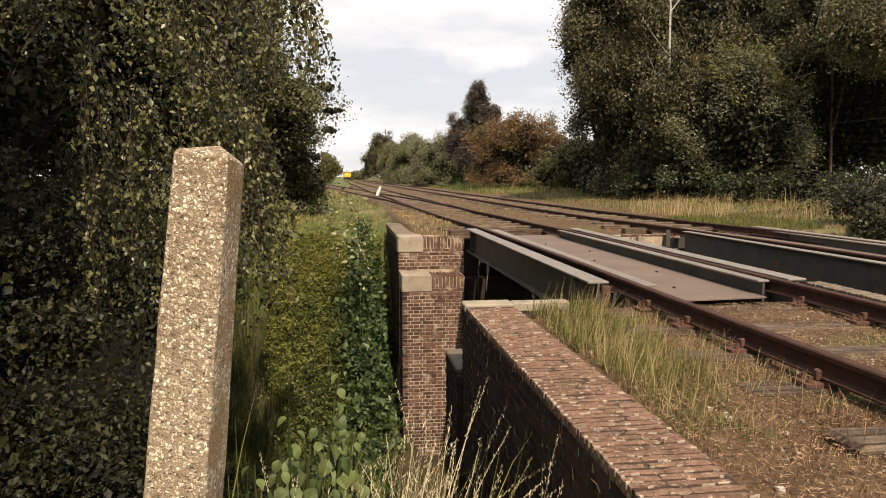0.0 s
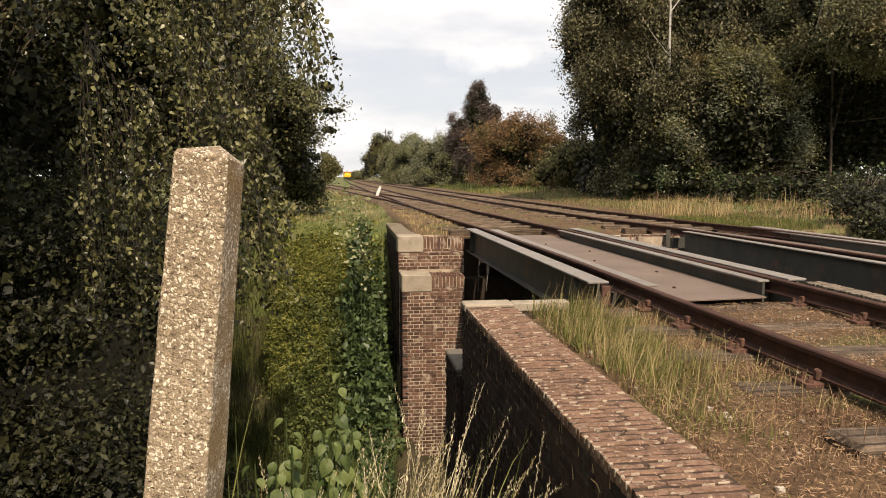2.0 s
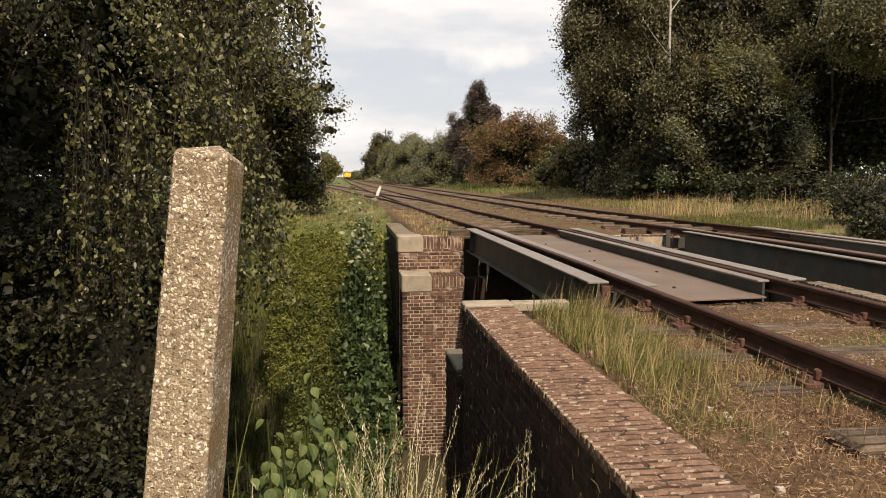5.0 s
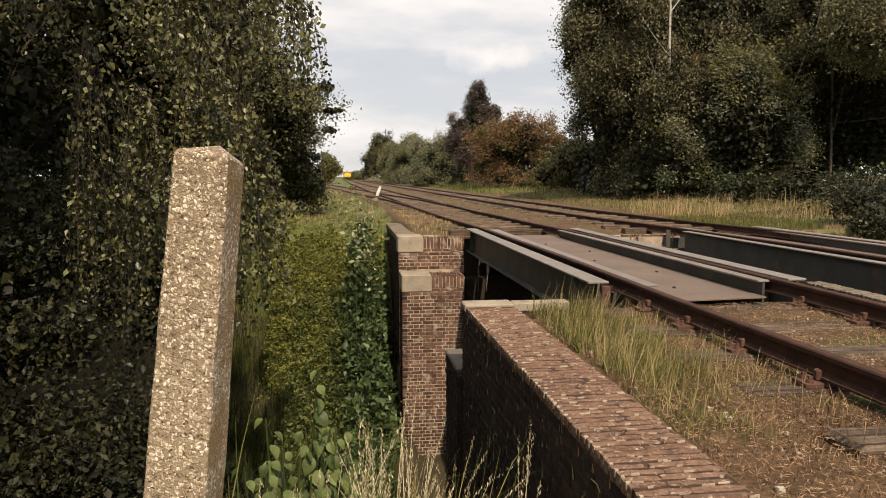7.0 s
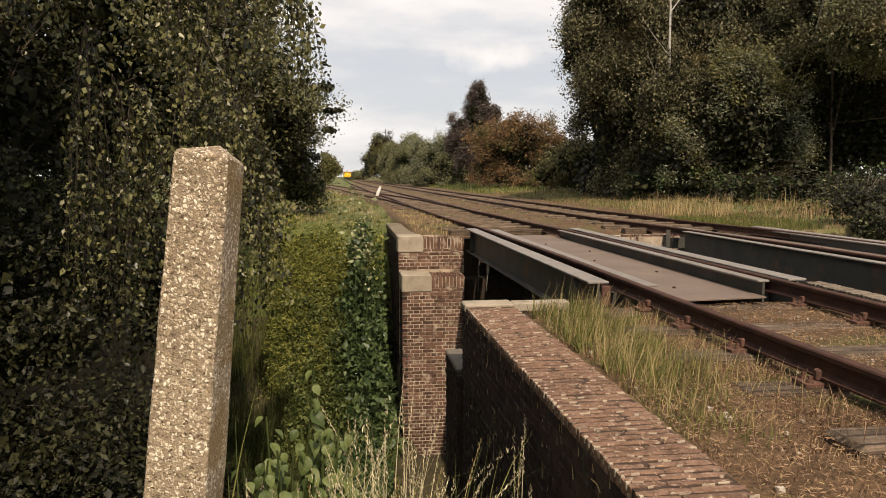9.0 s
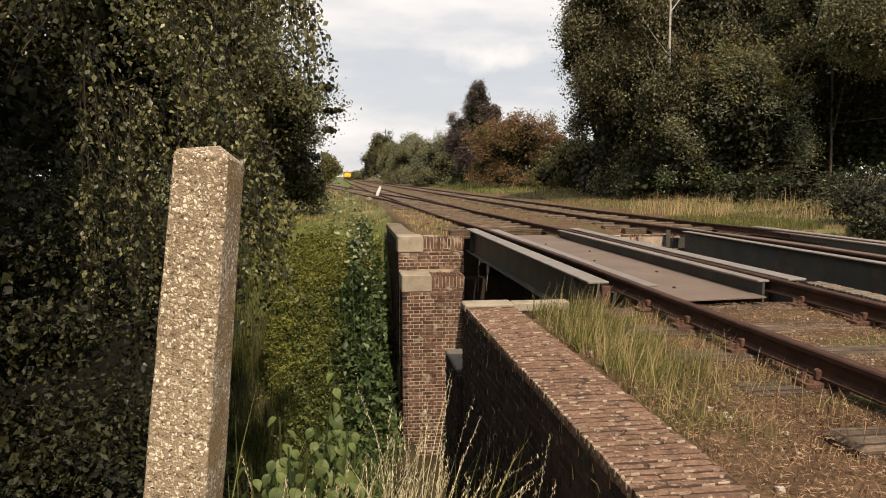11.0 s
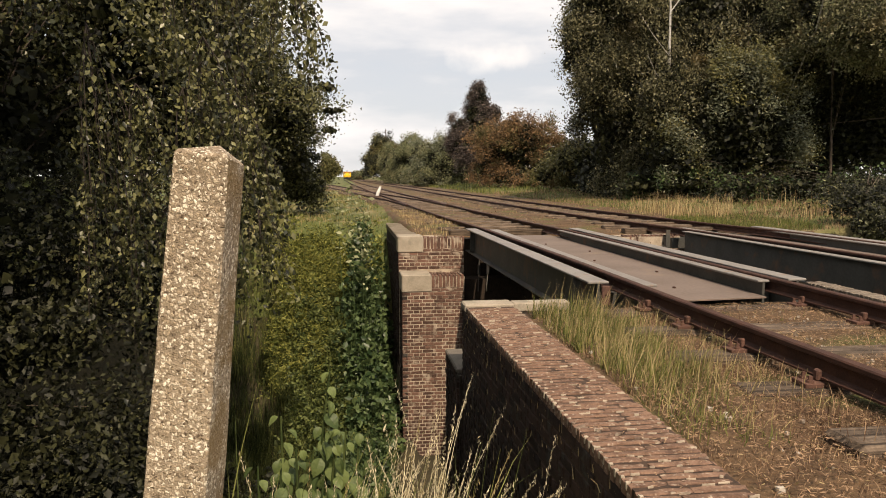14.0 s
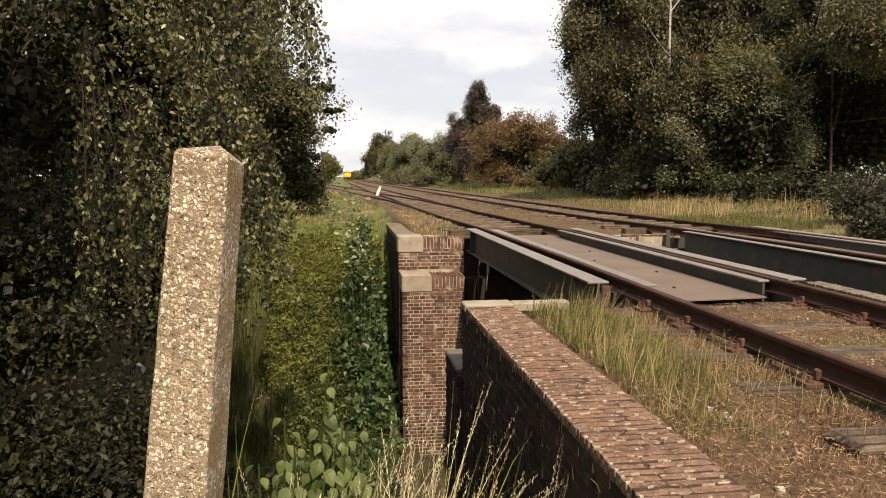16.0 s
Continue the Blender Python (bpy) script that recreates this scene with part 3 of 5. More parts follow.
def far_wall():
    w = empty("wall_far", 0, 0, 0, "red brick abutment pier with concrete corner blocks", kind="structure")
    boxed("pier_core", w, MORTAR, 0.500, 1.145, 7.0485, 7.45, -2.3, -0.02)
    boxed("pier_base", w, MORTAR, 0.512, 1.10, 6.7305, 7.0485, -2.3, -0.36)
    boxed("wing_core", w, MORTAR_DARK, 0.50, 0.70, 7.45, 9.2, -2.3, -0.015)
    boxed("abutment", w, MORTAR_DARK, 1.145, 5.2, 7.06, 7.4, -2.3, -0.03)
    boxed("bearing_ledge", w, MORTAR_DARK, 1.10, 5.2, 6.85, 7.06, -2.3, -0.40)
    boxed("corner_block", w, CAST, 0.488, 0.738, 7.035, 7.30, -0.155, 0.004, bevel=0.008, label="buff concrete corner block")
    boxed("ledge_block", w, CAST, 0.502, 0.785, 6.72, 7.05, -0.50, -0.335, bevel=0.008, label="stained concrete ledge block")
    boxed("wing_coping", w, COPING_STONE, 0.490, 0.71, 7.305, 9.2, -0.06, -0.002, bevel=0.006, label="weathered grey coping strip")
    boxed("middle_pier", w, MORTAR, 2.74, 3.52, 6.9695, 7.4, -2.3, -0.02)
    x = 0.757
    while x < 1.14:
        shared("brick", PICK.choice(EDGE_SOLDIER), w, put(x, 7.075 + PICK.uniform(-.002, .002), -0.062 + PICK.uniform(-.003, .003), 0, PICK.uniform(-1, 1), 0))
        for y in (6.775, 6.84, 6.905, 6.97) if x < 1.04 else ():
            shared("brick", PICK.choice(EDGE_SOLDIER), w, put(x + 0.045, y - 0.02 + PICK.uniform(-.002, .002), -0.402 + PICK.uniform(-.003, .003), 0, PICK.uniform(-1, 1), 0))
        x += 0.0345
    x = 2.77
    while x < 3.5:
        shared("brick", PICK.choice(EDGE_SOLDIER), w, put(x, 7.0, -0.062 + PICK.uniform(-.003, .003), 0, 0, 0))
        x += 0.0345
    bonded(w, "x", 0.494, 1.145, 7.045, -0.343, -0.157, STRETCHERS, HEADERS)
    bonded(w, "x", 0.506, 1.10, 6.727, -2.28, -0.503, STRETCHERS, HEADERS)
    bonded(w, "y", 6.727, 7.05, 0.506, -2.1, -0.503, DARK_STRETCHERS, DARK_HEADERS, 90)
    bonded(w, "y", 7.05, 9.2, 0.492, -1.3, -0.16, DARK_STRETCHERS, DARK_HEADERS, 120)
    bonded(w, "x", 2.75, 3.52, 6.966, -0.5, -0.13, STRETCHERS, HEADERS)
    bonded(w, "x", 0.74, 1.145, 7.046, -0.157, -0.122, STRETCHERS, HEADERS)
    bonded(w, "x", 0.79, 1.10, 6.728, -0.50, -0.466, STRETCHERS, HEADERS)
    return w


near_wall()
far_wall()


# ---------------------------------------------------------------- bridges
def beam(parent, name, x0, x1, z_top, z_low, y0, y1, label=""):
    mid = (x0 + x1) / 2
    web = boxed(name, parent, STEEL, mid - 0.006, mid + 0.006, y0, y1, z_low + 0.012, z_top - 0.012, label=label)
    boxed("top_flange", web, STEEL_TOP, x0, x1, y0, y1, z_top - 0.012, z_top, bevel=0.003, label="pale top flange")
    boxed("bottom_flange", web, STEEL, x0, x1, y0, y1, z_low, z_low + 0.012, bevel=0.003)
    return web


def bridge(o, label, slim=0.0, far_end=7.06):
    """One span of four girders and a deck, its track centred at o; slim: how much narrower the outer flange is."""
    b = empty("girder_bridge", o, 5.2, 0, label, "bridge", "girder bridges")
    o = 1.72
    y0, y1 = 3.37, 7.06
    outer = beam(b, "girder", 1.163 - o, 1.268 - slim - o, 0.075, -0.15, y0 - 5.2, far_end - 5.2, "grey painted main girder")
    beam(b, "girder", 1.405 - o, 1.495 - o, 0.062, -0.15, y0 - 5.25, y1 - 5.2)
    beam(b, "girder", 2.012 - o, 2.076 - o, 0.075, -0.15, y0 - 5.26, y1 - 5.5)
    beam(b, "girder", 2.215 - o, 2.315 - o, 0.070, -0.15, y0 - 5.2, y1 - 5.2)
    plate = bmesh.new()
    for k in range(2):
        box(plate, 1.46 - o, 2.026 - o, (3.2 if k == 0 else 5.2) - 5.2, (5.195 if k == 0 else 7.05) - 5.2, -0.006, 0.002, 0.001)
    for v in plate.verts:
        if v.co.y < -1.9 and v.co.x > 0.2:
            v.co.y += 0.05
    part("deck_plate", plate, DECK, b, "dull grey deck plate")
    # pale rods with a dark break, added for light glimpsed under the deck
    for x, lean in ((1.262, 0.012), (1.352, 0.02)):
        rod = part("hanger", tube(bmesh.new(), [(x - o, 6.82 - 5.2, -0.14), (x - o - lean, 6.82 - 5.2, -0.52)], [0.006, 0.006], 6), STEEL_TOP, b, "pale rod standing in for a light glimpse")
        boxed("clamp", rod, BLACK, x - lean * 0.5 - 0.014 - o, x - lean * 0.5 + 0.014 - o, 6.805 - 5.2, 6.835 - 5.2, -0.355, -0.26, bevel=0.003)
    for k in range(7):
        y = y0 - 5.2 + 0.25 + k * 0.53
        if k in (0, 6):
            boxed("stiffener", outer, STEEL, 1.166 - o, 1.209 - o, y - 0.004, y + 0.004, -0.138, 0.06)
        boxed("cross_member", b, STEEL, 1.22 - o, 2.25 - o, y - 0.03, y + 0.03, -0.12, -0.02)
    lug = boxed("end_bracket", b, RUST_PALE, 1.225 - o, 1.268 - o, 3.345 - 5.2, 3.37 - 5.2, -0.04, 0.055, bevel=0.004, label="rusty end bracket")
    boxed("bolt", lug, RUST, 1.24 - o, 1.253 - o, 3.335 - 5.2, 3.346 - 5.2, 0.0, 0.015, bevel=0.003)
    rng = random.Random(5)
    bolts = brick_meshes("bolt", (0.016, 0.016, 0.012), RUST, 1, 9, 0.003, 0)
    for k in range(5):
        shared("bolt", bolts[0], b, put(rng.choice((1.55, 1.88, 1.7)) - o, y0 - 5.0 + 0.62 * k, 0.0045))
    return b


bridge(1.72, "small grey steel girder bridge over the ditch")
bridge(3.69, "second grey steel girder bridge beside the tree line", 0.035, 6.45)

# ---------------------------------------------------------------- tracks
RAIL = [(-0.031, 0), (0.031, 0), (0.031, 0.006), (0.006, 0.014), (0.006, 0.048), (0.0185, 0.054), (0.0185, 0.066), (0.014, 0.0705),
        (-0.014, 0.0705), (-0.0185, 0.066), (-0.0185, 0.054), (-0.006, 0.048), (-0.006, 0.014), (-0.031, 0.006)]
HALF = 0.370


def line_at(stations, y):
    return float(np.interp(y, [s[0] for s in stations], [s[1] for s in stations]))


def curve_at(stations, y):
    return sum(line_at(stations, y + d) for d in (-1.2, -0.6, 0, 0.6, 1.2)) / 5


MAIN = [(-6, 1.722), (6.4, 1.722), (8.5, 1.60), (11, 1.50), (16, 1.43), (23, 1.22), (54, 0.72), (95, 0.30), (170, -0.5)]
SECOND = [(-6, 3.69), (6.0, 3.69), (8.5, 3.42), (12, 3.31), (16, 3.24), (24, 3.1), (54, 2.7), (95, 2.2), (170, 1.2)]
BRANCH = [(13, 1.47), (16, 1.27), (20, 0.85), (28, 0.18), (43, -1.1), (60, -2.8), (80, -5)]
SLEEPERS = brick_meshes("sleeper", (1.30, 0.135, 0.12), SLEEPER, 5, 21, 0.012, 0.006)
def fastening(seed):
    """A sole plate end with a clip block and two coach screws, for the right side of a rail."""
    r = random.Random(seed)
    bm = bmesh.new()
    box(bm, 0.0, 0.088, -0.034, 0.034, -0.014, 0.0, 0.002)
    box(bm, 0.024, 0.042, -0.012, 0.012, 0.0, 0.032, 0.004, 0.0015, r)
    for y in (-0.02, 0.02):
        x = 0.064 + r.uniform(-.004, .004)
        tube(bm, [(x, y, -0.002), (x, y, 0.007)], [0.011, 0.010], 8)
        tube(bm, [(x, y, 0.007), (x + r.uniform(-.002, .002), y, 0.019)], [0.0065, 0.006], 6)
    bmesh.ops.scale(bm, vec=(U, U, U), verts=bm.verts)
    me = bpy.data.meshes.new("fastening")
    bm.to_mesh(me)
    bm.free()
    me.materials.append(RUST_PALE)
    return me


FASTENINGS = [fastening(k) for k in range(4)]


def track(name, label, stations, y0, y1, skip, rng, length=1.0):
    t = empty(name, 0, 0, 0, label, "railway track", "railway tracks")
    ys = list(np.arange(y0, min(y1, 30), 0.5)) + list(np.arange(max(30, y0), y1, 3.0))
    for s in (-1, 1):
        part("rail", sweep(bmesh.new(), RAIL, [(curve_at(stations, y) + s * HALF, y, 0.0145 + 0.002 * math.sin(y * 2.1 + s)) for y in ys]), RUST, t, "dark rusty rail")
    y = y0 + 0.25
    y = 1.45 - 0.395 * math.floor((1.45 - y0) / 0.395) if y0 < 0 else y
    while y < min(y1, 45):
        if not skip[0] < y < skip[1]:
            x = curve_at(stations, y)
            sl = shared("sleeper", rng.choice(SLEEPERS), t, put(x + rng.uniform(-.03, .03), y, (-0.062 if y < 7 else -0.014) + rng.uniform(-.006, .006), 0, rng.uniform(-.5, .5), rng.uniform(-2.5, 2.5)) @ Matrix.Diagonal((length, 1, 1, 1)))
            if y < 4.5:
                for s in (-1, 1):
                    for q in (0, 180):
                        shared("fastening", rng.choice(FASTENINGS), t, put(x + s * HALF, y + rng.uniform(-.012, .012), 0.010, rng.uniform(-3, 3), 0, q + rng.uniform(-4, 4)))
        y += 0.395 if y0 < 0 else 0.5
    return t


TR = random.Random(31)
track("railway_track", "main railway track on sunken grey sleepers", MAIN, -5, 160, (3.15, 7.2), TR)
track("railway_track", "second railway track along the tree line", SECOND, -5, 160, (3.15, 7.2), TR)
track("railway_track", "branch track curving off towards the bushes", BRANCH, 13, 80, (0, 0), TR)


# ---------------------------------------------------------------- posts, marker, locomotive
def post_mesh(width, deep, height, rng, taper=0.0):
    bm = bmesh.new()
    n = 12
    rings = []
    for k in range(n + 1):
        z = height * k / n
        w, d = width / 2 * (1 + taper * (height - z)), deep / 2 * (1 + taper * (height - z))
        ring = []
        for sx, sy in ((-1, -1), (1, -1), (1, 1), (-1, 1)):
            for px, py in ((sx * w, sy * (d - 0.004)), (sx * (w - 0.004), sy * d)) if sx * sy > 0 else ((sx * (w - 0.004), sy * d), (sx * w, sy * (d - 0.004))):
                j = 0.0014
                ring.append(bm.verts.new((px + rng.uniform(-j, j), py + rng.uniform(-j, j), z)))
        rings.append(ring)
    m = len(rings[0])
    for r, s in zip(rings, rings[1:]):
        for i in range(m):
            bm.faces.new((r[i], r[(i + 1) % m], s[(i + 1) % m], s[i]))
    for v in rings[-1]:
        if v.co.x > 0:
            v.co.z -= 0.011 if v.co.y > 0 else 0.003
    top = [bm.verts.new((v.co.x * 0.9, v.co.y * 0.9, v.co.z + 0.006)) for v in rings[-1]]
    for i in range(m):
        bm.faces.new((rings[-1][i], rings[-1][(i + 1) % m], top[(i + 1) % m], top[i]))
    peak = bm.verts.new((0.012, 0.012, height + 0.021))
    for i in range(m):
        bm.faces.new((top[i], top[(i + 1) % m], peak))
    bm.faces.new(rings[0][::-1])
    bmesh.ops.recalc_face_normals(bm, faces=bm.faces)
    return bm


def boundary_post(x, y, z, width, height, turn, lean_x, lean_y, label, seed):
    ob = part("concrete_post", post_mesh(width, width, height, random.Random(seed), 0.23), PEBBLE)
    ob.matrix_basis = put(x, y, z, lean_x, lean_y, turn)
    return tagged(ob, label, "post", "boundary posts")


boundary_post(-0.3628, 1.3568, -0.5211, 0.100, 1.150, -9.2, -2.0, 5.55, "leaning square post of washed pebble concrete", 3)
boundary_post(-1.45, 12.2, -0.2, 0.10, 0.74, 5, 0, 1, "grey concrete post half hidden by branches", 4)


def point_marker():
    s = empty("point_marker", 0.81, 20.0, 0.0, "white painted leaning point lever beside the rails", "marker")
    part("lever", tube(bmesh.new(), [(0, 0, 0.0), (0.05, 0, 0.15), (0.12, 0, 0.32)], [0.04, 0.045, 0.025], 8), WHITE, s, "white tapered lever")
    boxed("foot", s, RUST, -0.22, 0.12, -0.1, 0.1, -0.04, 0.06, bevel=0.02, label="rusty lever box")
    return s


point_marker()


def locomotive():
    y = 112.0
    L = empty("locomotive", curve_at(MAIN, y), y, 0.085, "yellow diesel railway locomotive on the track", "locomotive")
    boxed("frame", L, BLACK, -0.55, 0.55, -0.1, 3.4, 0.10, 0.36, bevel=0.05, label="black underframe")
    boxed("bonnet", L, YELLOW, -0.58, 0.58, 0.0, 1.6, 0.36, 0.98, bevel=0.14, label="yellow engine bonnet")
    boxed("radiator_grille", L, YELLOW, -0.28, 0.28, -0.03, 0.01, 0.46, 0.74, bevel=0.01)
    cab = boxed("cab", L, YELLOW, -0.6, 0.6, 1.6, 3.1, 0.40, 1.20, bevel=0.08, label="yellow driver's cab")
    for s in (-0.31, 0.31):
        boxed("window", cab, GLASS, s - 0.17, s + 0.17, 1.57, 1.62, 1.0, 1.14, bevel=0.02, label="dark cab window")
    boxed("roof", cab, YELLOW, -0.62, 0.62, 1.5, 3.2, 1.20, 1.26, bevel=0.025)
    part("exhaust", tube(bmesh.new(), [(0.0, 1.8, 1.2), (0.0, 1.8, 1.5)], [0.05, 0.045], 8), BLACK, L, "black exhaust stack")
    part("buffer", tube(bmesh.new(), [(0, -0.28, 0.3), (0, -0.1, 0.3)], [0.16, 0.1], 10), BLACK, L)
    for s in (-0.36, 0.36):
        part("headlamp", tube(bmesh.new(), [(s, -0.07, 0.9), (s, 0.02, 0.9)], [0.07, 0.06], 10), WHITE, L, "pale round headlamp")
        for q in (0.6, 2.4):
            part("wheel", tube(bmesh.new(), [(s - 0.04, q, 0.2), (s + 0.04, q, 0.2)], [0.21, 0.21], 16), BLACK, L)
    return L


LOCO = locomotive()


# ---------------------------------------------------------------- trees and shrubs
def lobed_points(lobes, rng, gaps=-0.03, boughs=16):
    """Clump centres in the outer shells of ellipsoid lobes, above the ground."""
    made = []
    for cx, cy, cz, rx, ry, rz, n in lobes:
        # each lobe breaks up into smaller boughs with shade between them
        d = rng.normal(size=(boughs, 3))
        d /= np.linalg.norm(d, axis=1)[:, None]
        mid = d * rng.uniform(0.45, 0.85, boughs)[:, None]
        own = rng.uniform(0.24, 0.46, boughs)
        pick = rng.integers(0, boughs, n)
        e = rng.normal(size=(n, 3))
        e[:, 2] = np.abs(e[:, 2]) * rng.choice([1, 1, -0.6], n)
        e /= np.linalg.norm(e, axis=1)[:, None]
        q = mid[pick] + e * (own[pick] * rng.uniform(0.55, 1.0, n))[:, None]
        made.append(np.array([cx, cy, cz]) + q * np.array([rx, ry, rz]))
    p = np.concatenate(made)
    scale = 1.6 / max(0.5, float(np.mean([l[3] for l in lobes])))
    keep = np.array([noise.noise(Vector(q) * scale * 1.3) + 0.5 * noise.noise(Vector(q) * scale * 3.1) for q in p]) > gaps
    p = p[keep]
    floor = ground_height(p[:, 0], p[:, 1]) + 0.08
    p[:, 2] = np.maximum(p[:, 2], floor + rng.uniform(0, 0.25, len(p)))
    return p


def tree(name, label, category, base, height, lobes, leaf, per, spread, mat, bark=BARK, girth=0.08, droop=0.3, seed=1, slim=0.55,
         limbs=40, hang=1.0, lean=(0, 0), group="", mix=None, core=12, gaps=-0.03):
    rng = np.random.default_rng(seed)
    bx, by = base
    bz = float(ground_height(bx, by)) - 0.1
    t = empty(name, bx, by, bz, label, category, group)
    tips = lobed_points(lobes, rng, gaps) - np.array([bx, by, bz])
    stem = bmesh.new()
    line = [(lean[0] * k / 8 + 0.05 * math.sin(k * 1.7 + seed), lean[1] * k / 8 + 0.05 * math.cos(k * 1.3 + seed), height * k / 8) for k in range(9)]
    tube(stem, line, [girth * (1 - 0.1 * k) for k in range(9)], 8)
    part("trunk", stem, bark, t)
    for q in tips[rng.permutation(len(tips))[:limbs]]:
        k = int(np.clip((q[2] / height) * 5.5, 0, 7))
        a = Vector(line[k])
        m = (a + Vector(q)) / 2 + Vector((0, 0, 0.12 * (Vector(q) - a).length))
        g = max(girth * 0.18, 0.006)
        wood = bmesh.new()
        tube(wood, [a, a.lerp(m, 0.6), m, Vector(q)], [g, g * 0.7, g * 0.5, g * 0.15], 5)
        part("limb", wood, BARK, t)
    # dark leaf shell added inside each lobe: painted shade that also blocks light
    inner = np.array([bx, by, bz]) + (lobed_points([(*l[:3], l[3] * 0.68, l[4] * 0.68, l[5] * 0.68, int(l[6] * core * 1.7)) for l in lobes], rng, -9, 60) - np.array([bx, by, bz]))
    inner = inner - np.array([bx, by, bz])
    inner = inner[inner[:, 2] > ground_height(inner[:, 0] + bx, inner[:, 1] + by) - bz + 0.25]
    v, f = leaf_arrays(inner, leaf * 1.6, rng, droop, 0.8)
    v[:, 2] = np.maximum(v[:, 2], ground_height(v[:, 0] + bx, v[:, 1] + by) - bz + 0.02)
    mesh_of("shade_core", v, f, SHADE_LEAF, t)
    sets = [(tips, mat)]
    if mix:
        cut = rng.uniform(size=len(tips)) < mix[1]
        sets = [(tips[~cut], mat), (tips[cut], mix[0])]
    for some, leaf_mat in sets:
        if not len(some):
            continue
        c = np.repeat(some, per, 0) + rng.normal(size=(len(some) * per, 3)) * spread * 0.74 * np.array([1, 1, hang])
        v, f = leaf_arrays(c, leaf, rng, droop, slim)
        low = ground_height(v[:, 0] + bx, v[:, 1] + by) - bz + 0.02
        v[:, 2] = np.maximum(v[:, 2], low)
        mesh_of("crown", v, f, leaf_mat, t)
    return t


# beside the ditch: overhanging birches and the scrub under them
tree("birch_tree", "overhanging birch with drooping small leaves", "tree", (-2.9, 5.6), 7.5,
     [(-2.9, 6.2, 3.6, 2.3, 2.0, 3.0, 460), (-1.7, 6.6, 1.7, 1.2, 1.5, 1.7, 420), (-3.2, 5.6, 1.2, 1.7, 1.3, 1.4, 320)],
     0.040, 110, 0.15, LIT_LEAF, BIRCH_BARK, 0.07, 0.45, 41, 0.68, 50, 1.5, group="birches by the ditch", core=20, gaps=0.10)
tree("alder_tree", "dense leafy tree with ragged outline by the branch line", "tree", (-2.9, 11.0), 8,
     [(-2.9, 11.0, 3.0, 2.2, 1.8, 2.4, 460), (-1.05, 11.5, 1.65, 0.95, 1.2, 0.8, 240), (-1.9, 11.5, 2.7, 1.0, 1.2, 1.1, 220), (-1.0, 11.7, 0.85, 0.8, 1.0, 0.6, 170), (-0.30, 11.5, 1.95, 0.22, 0.3, 0.1, 4), (-0.2, 11.5, 1.6, 0.24, 0.3, 0.06, 4), (-0.26, 11.5, 1.3, 0.2, 0.3, 0.06, 4), (-0.75, 12.6, 0.4, 0.5, 0.6, 0.4, 80), (-2.3, 12.0, 1.0, 1.2, 1.4, 0.9, 220), (-3.6, 10.5, 1.0, 1.5, 1.3, 1.2, 180), (-2.1, 11.5, 3.2, 0.85, 1.2, 1.6, 170)],
     0.044, 130, 0.15, LIT_LEAF, BARK, 0.1, 0.3, 42, 0.6, 50, 1.2, core=18, gaps=0.02)
# dark leaf mass added behind the birches against sky showing through
tree("oak_tree", "dark shady tree behind the birches", "tree", (-6.2, 9.0), 9,
     [(-6.0, 9.0, 3.2, 2.4, 2.4, 3.2, 420), (-4.6, 9.5, 1.6, 1.6, 1.6, 1.7, 260), (-7.5, 6.0, 2.6, 2.2, 2.6, 2.8, 300)], 0.08, 34, 0.24, SHADE_LEAF, BARK, 0.12, 0.2, 45, 0.6, 40, 1.1, core=24)
tree("hazel_shrub", "dark shrub at the foot of the trees", "shrub", (-2.2, 17.0), 2.2,
     [(-2.3, 17.0, 0.9, 1.3, 1.6, 0.9, 190), (-1.7, 19, 0.45, 0.8, 1.5, 0.5, 100)], 0.065, 44, 0.16, OLIVE, BARK, 0.03, 0.2, 43, limbs=25)
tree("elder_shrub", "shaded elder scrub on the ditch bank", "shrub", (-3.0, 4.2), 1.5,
     [(-2.6, 4.3, 0.1, 1.4, 0.9, 0.9, 300), (-1.75, 4.0, -0.9, 1.0, 0.8, 0.5, 220), (-3.6, 4.0, 0.9, 1.4, 0.9, 0.9, 180), (-1.9, 4.9, 0.0, 0.9, 0.6, 0.8, 220), (-1.2, 5.3, -0.2, 0.5, 0.5, 0.7, 130), (-2.6, 3.2, -0.5, 1.0, 0.6, 0.5, 160), (-1.9, 4.3, -0.35, 0.8, 0.5, 0.4, 240), (-2.7, 4.6, -0.3, 0.8, 0.5, 0.45, 240)], 0.034, 80, 0.13, SHADE_LEAF, BARK, 0.03, 0.3, 44, mix=(BIRCH_LEAF, 0.10), limbs=30, core=4, gaps=0.06)

# out of view: added to keep sun and sky off the left bank
tree("birch_tree", "unseen birch added to shade the ditch bank", "tree", (-3.6, 0.6), 7,
     [(-3.0, 0.6, 2.8, 1.9, 2.6, 2.0, 800), (-2.2, 2.3, 3.5, 1.5, 1.4, 1.1, 1000), (-3.4, 2.8, 3.1, 1.5, 1.5, 1.7, 600), (-4.6, 2.2, 1.0, 1.5, 2.0, 1.3, 220)], 0.06, 60, 0.2, BIRCH_LEAF, BIRCH_BARK, 0.08, 0.4, 46, 0.6, 20, 1.2, core=30, group="birches by the ditch")

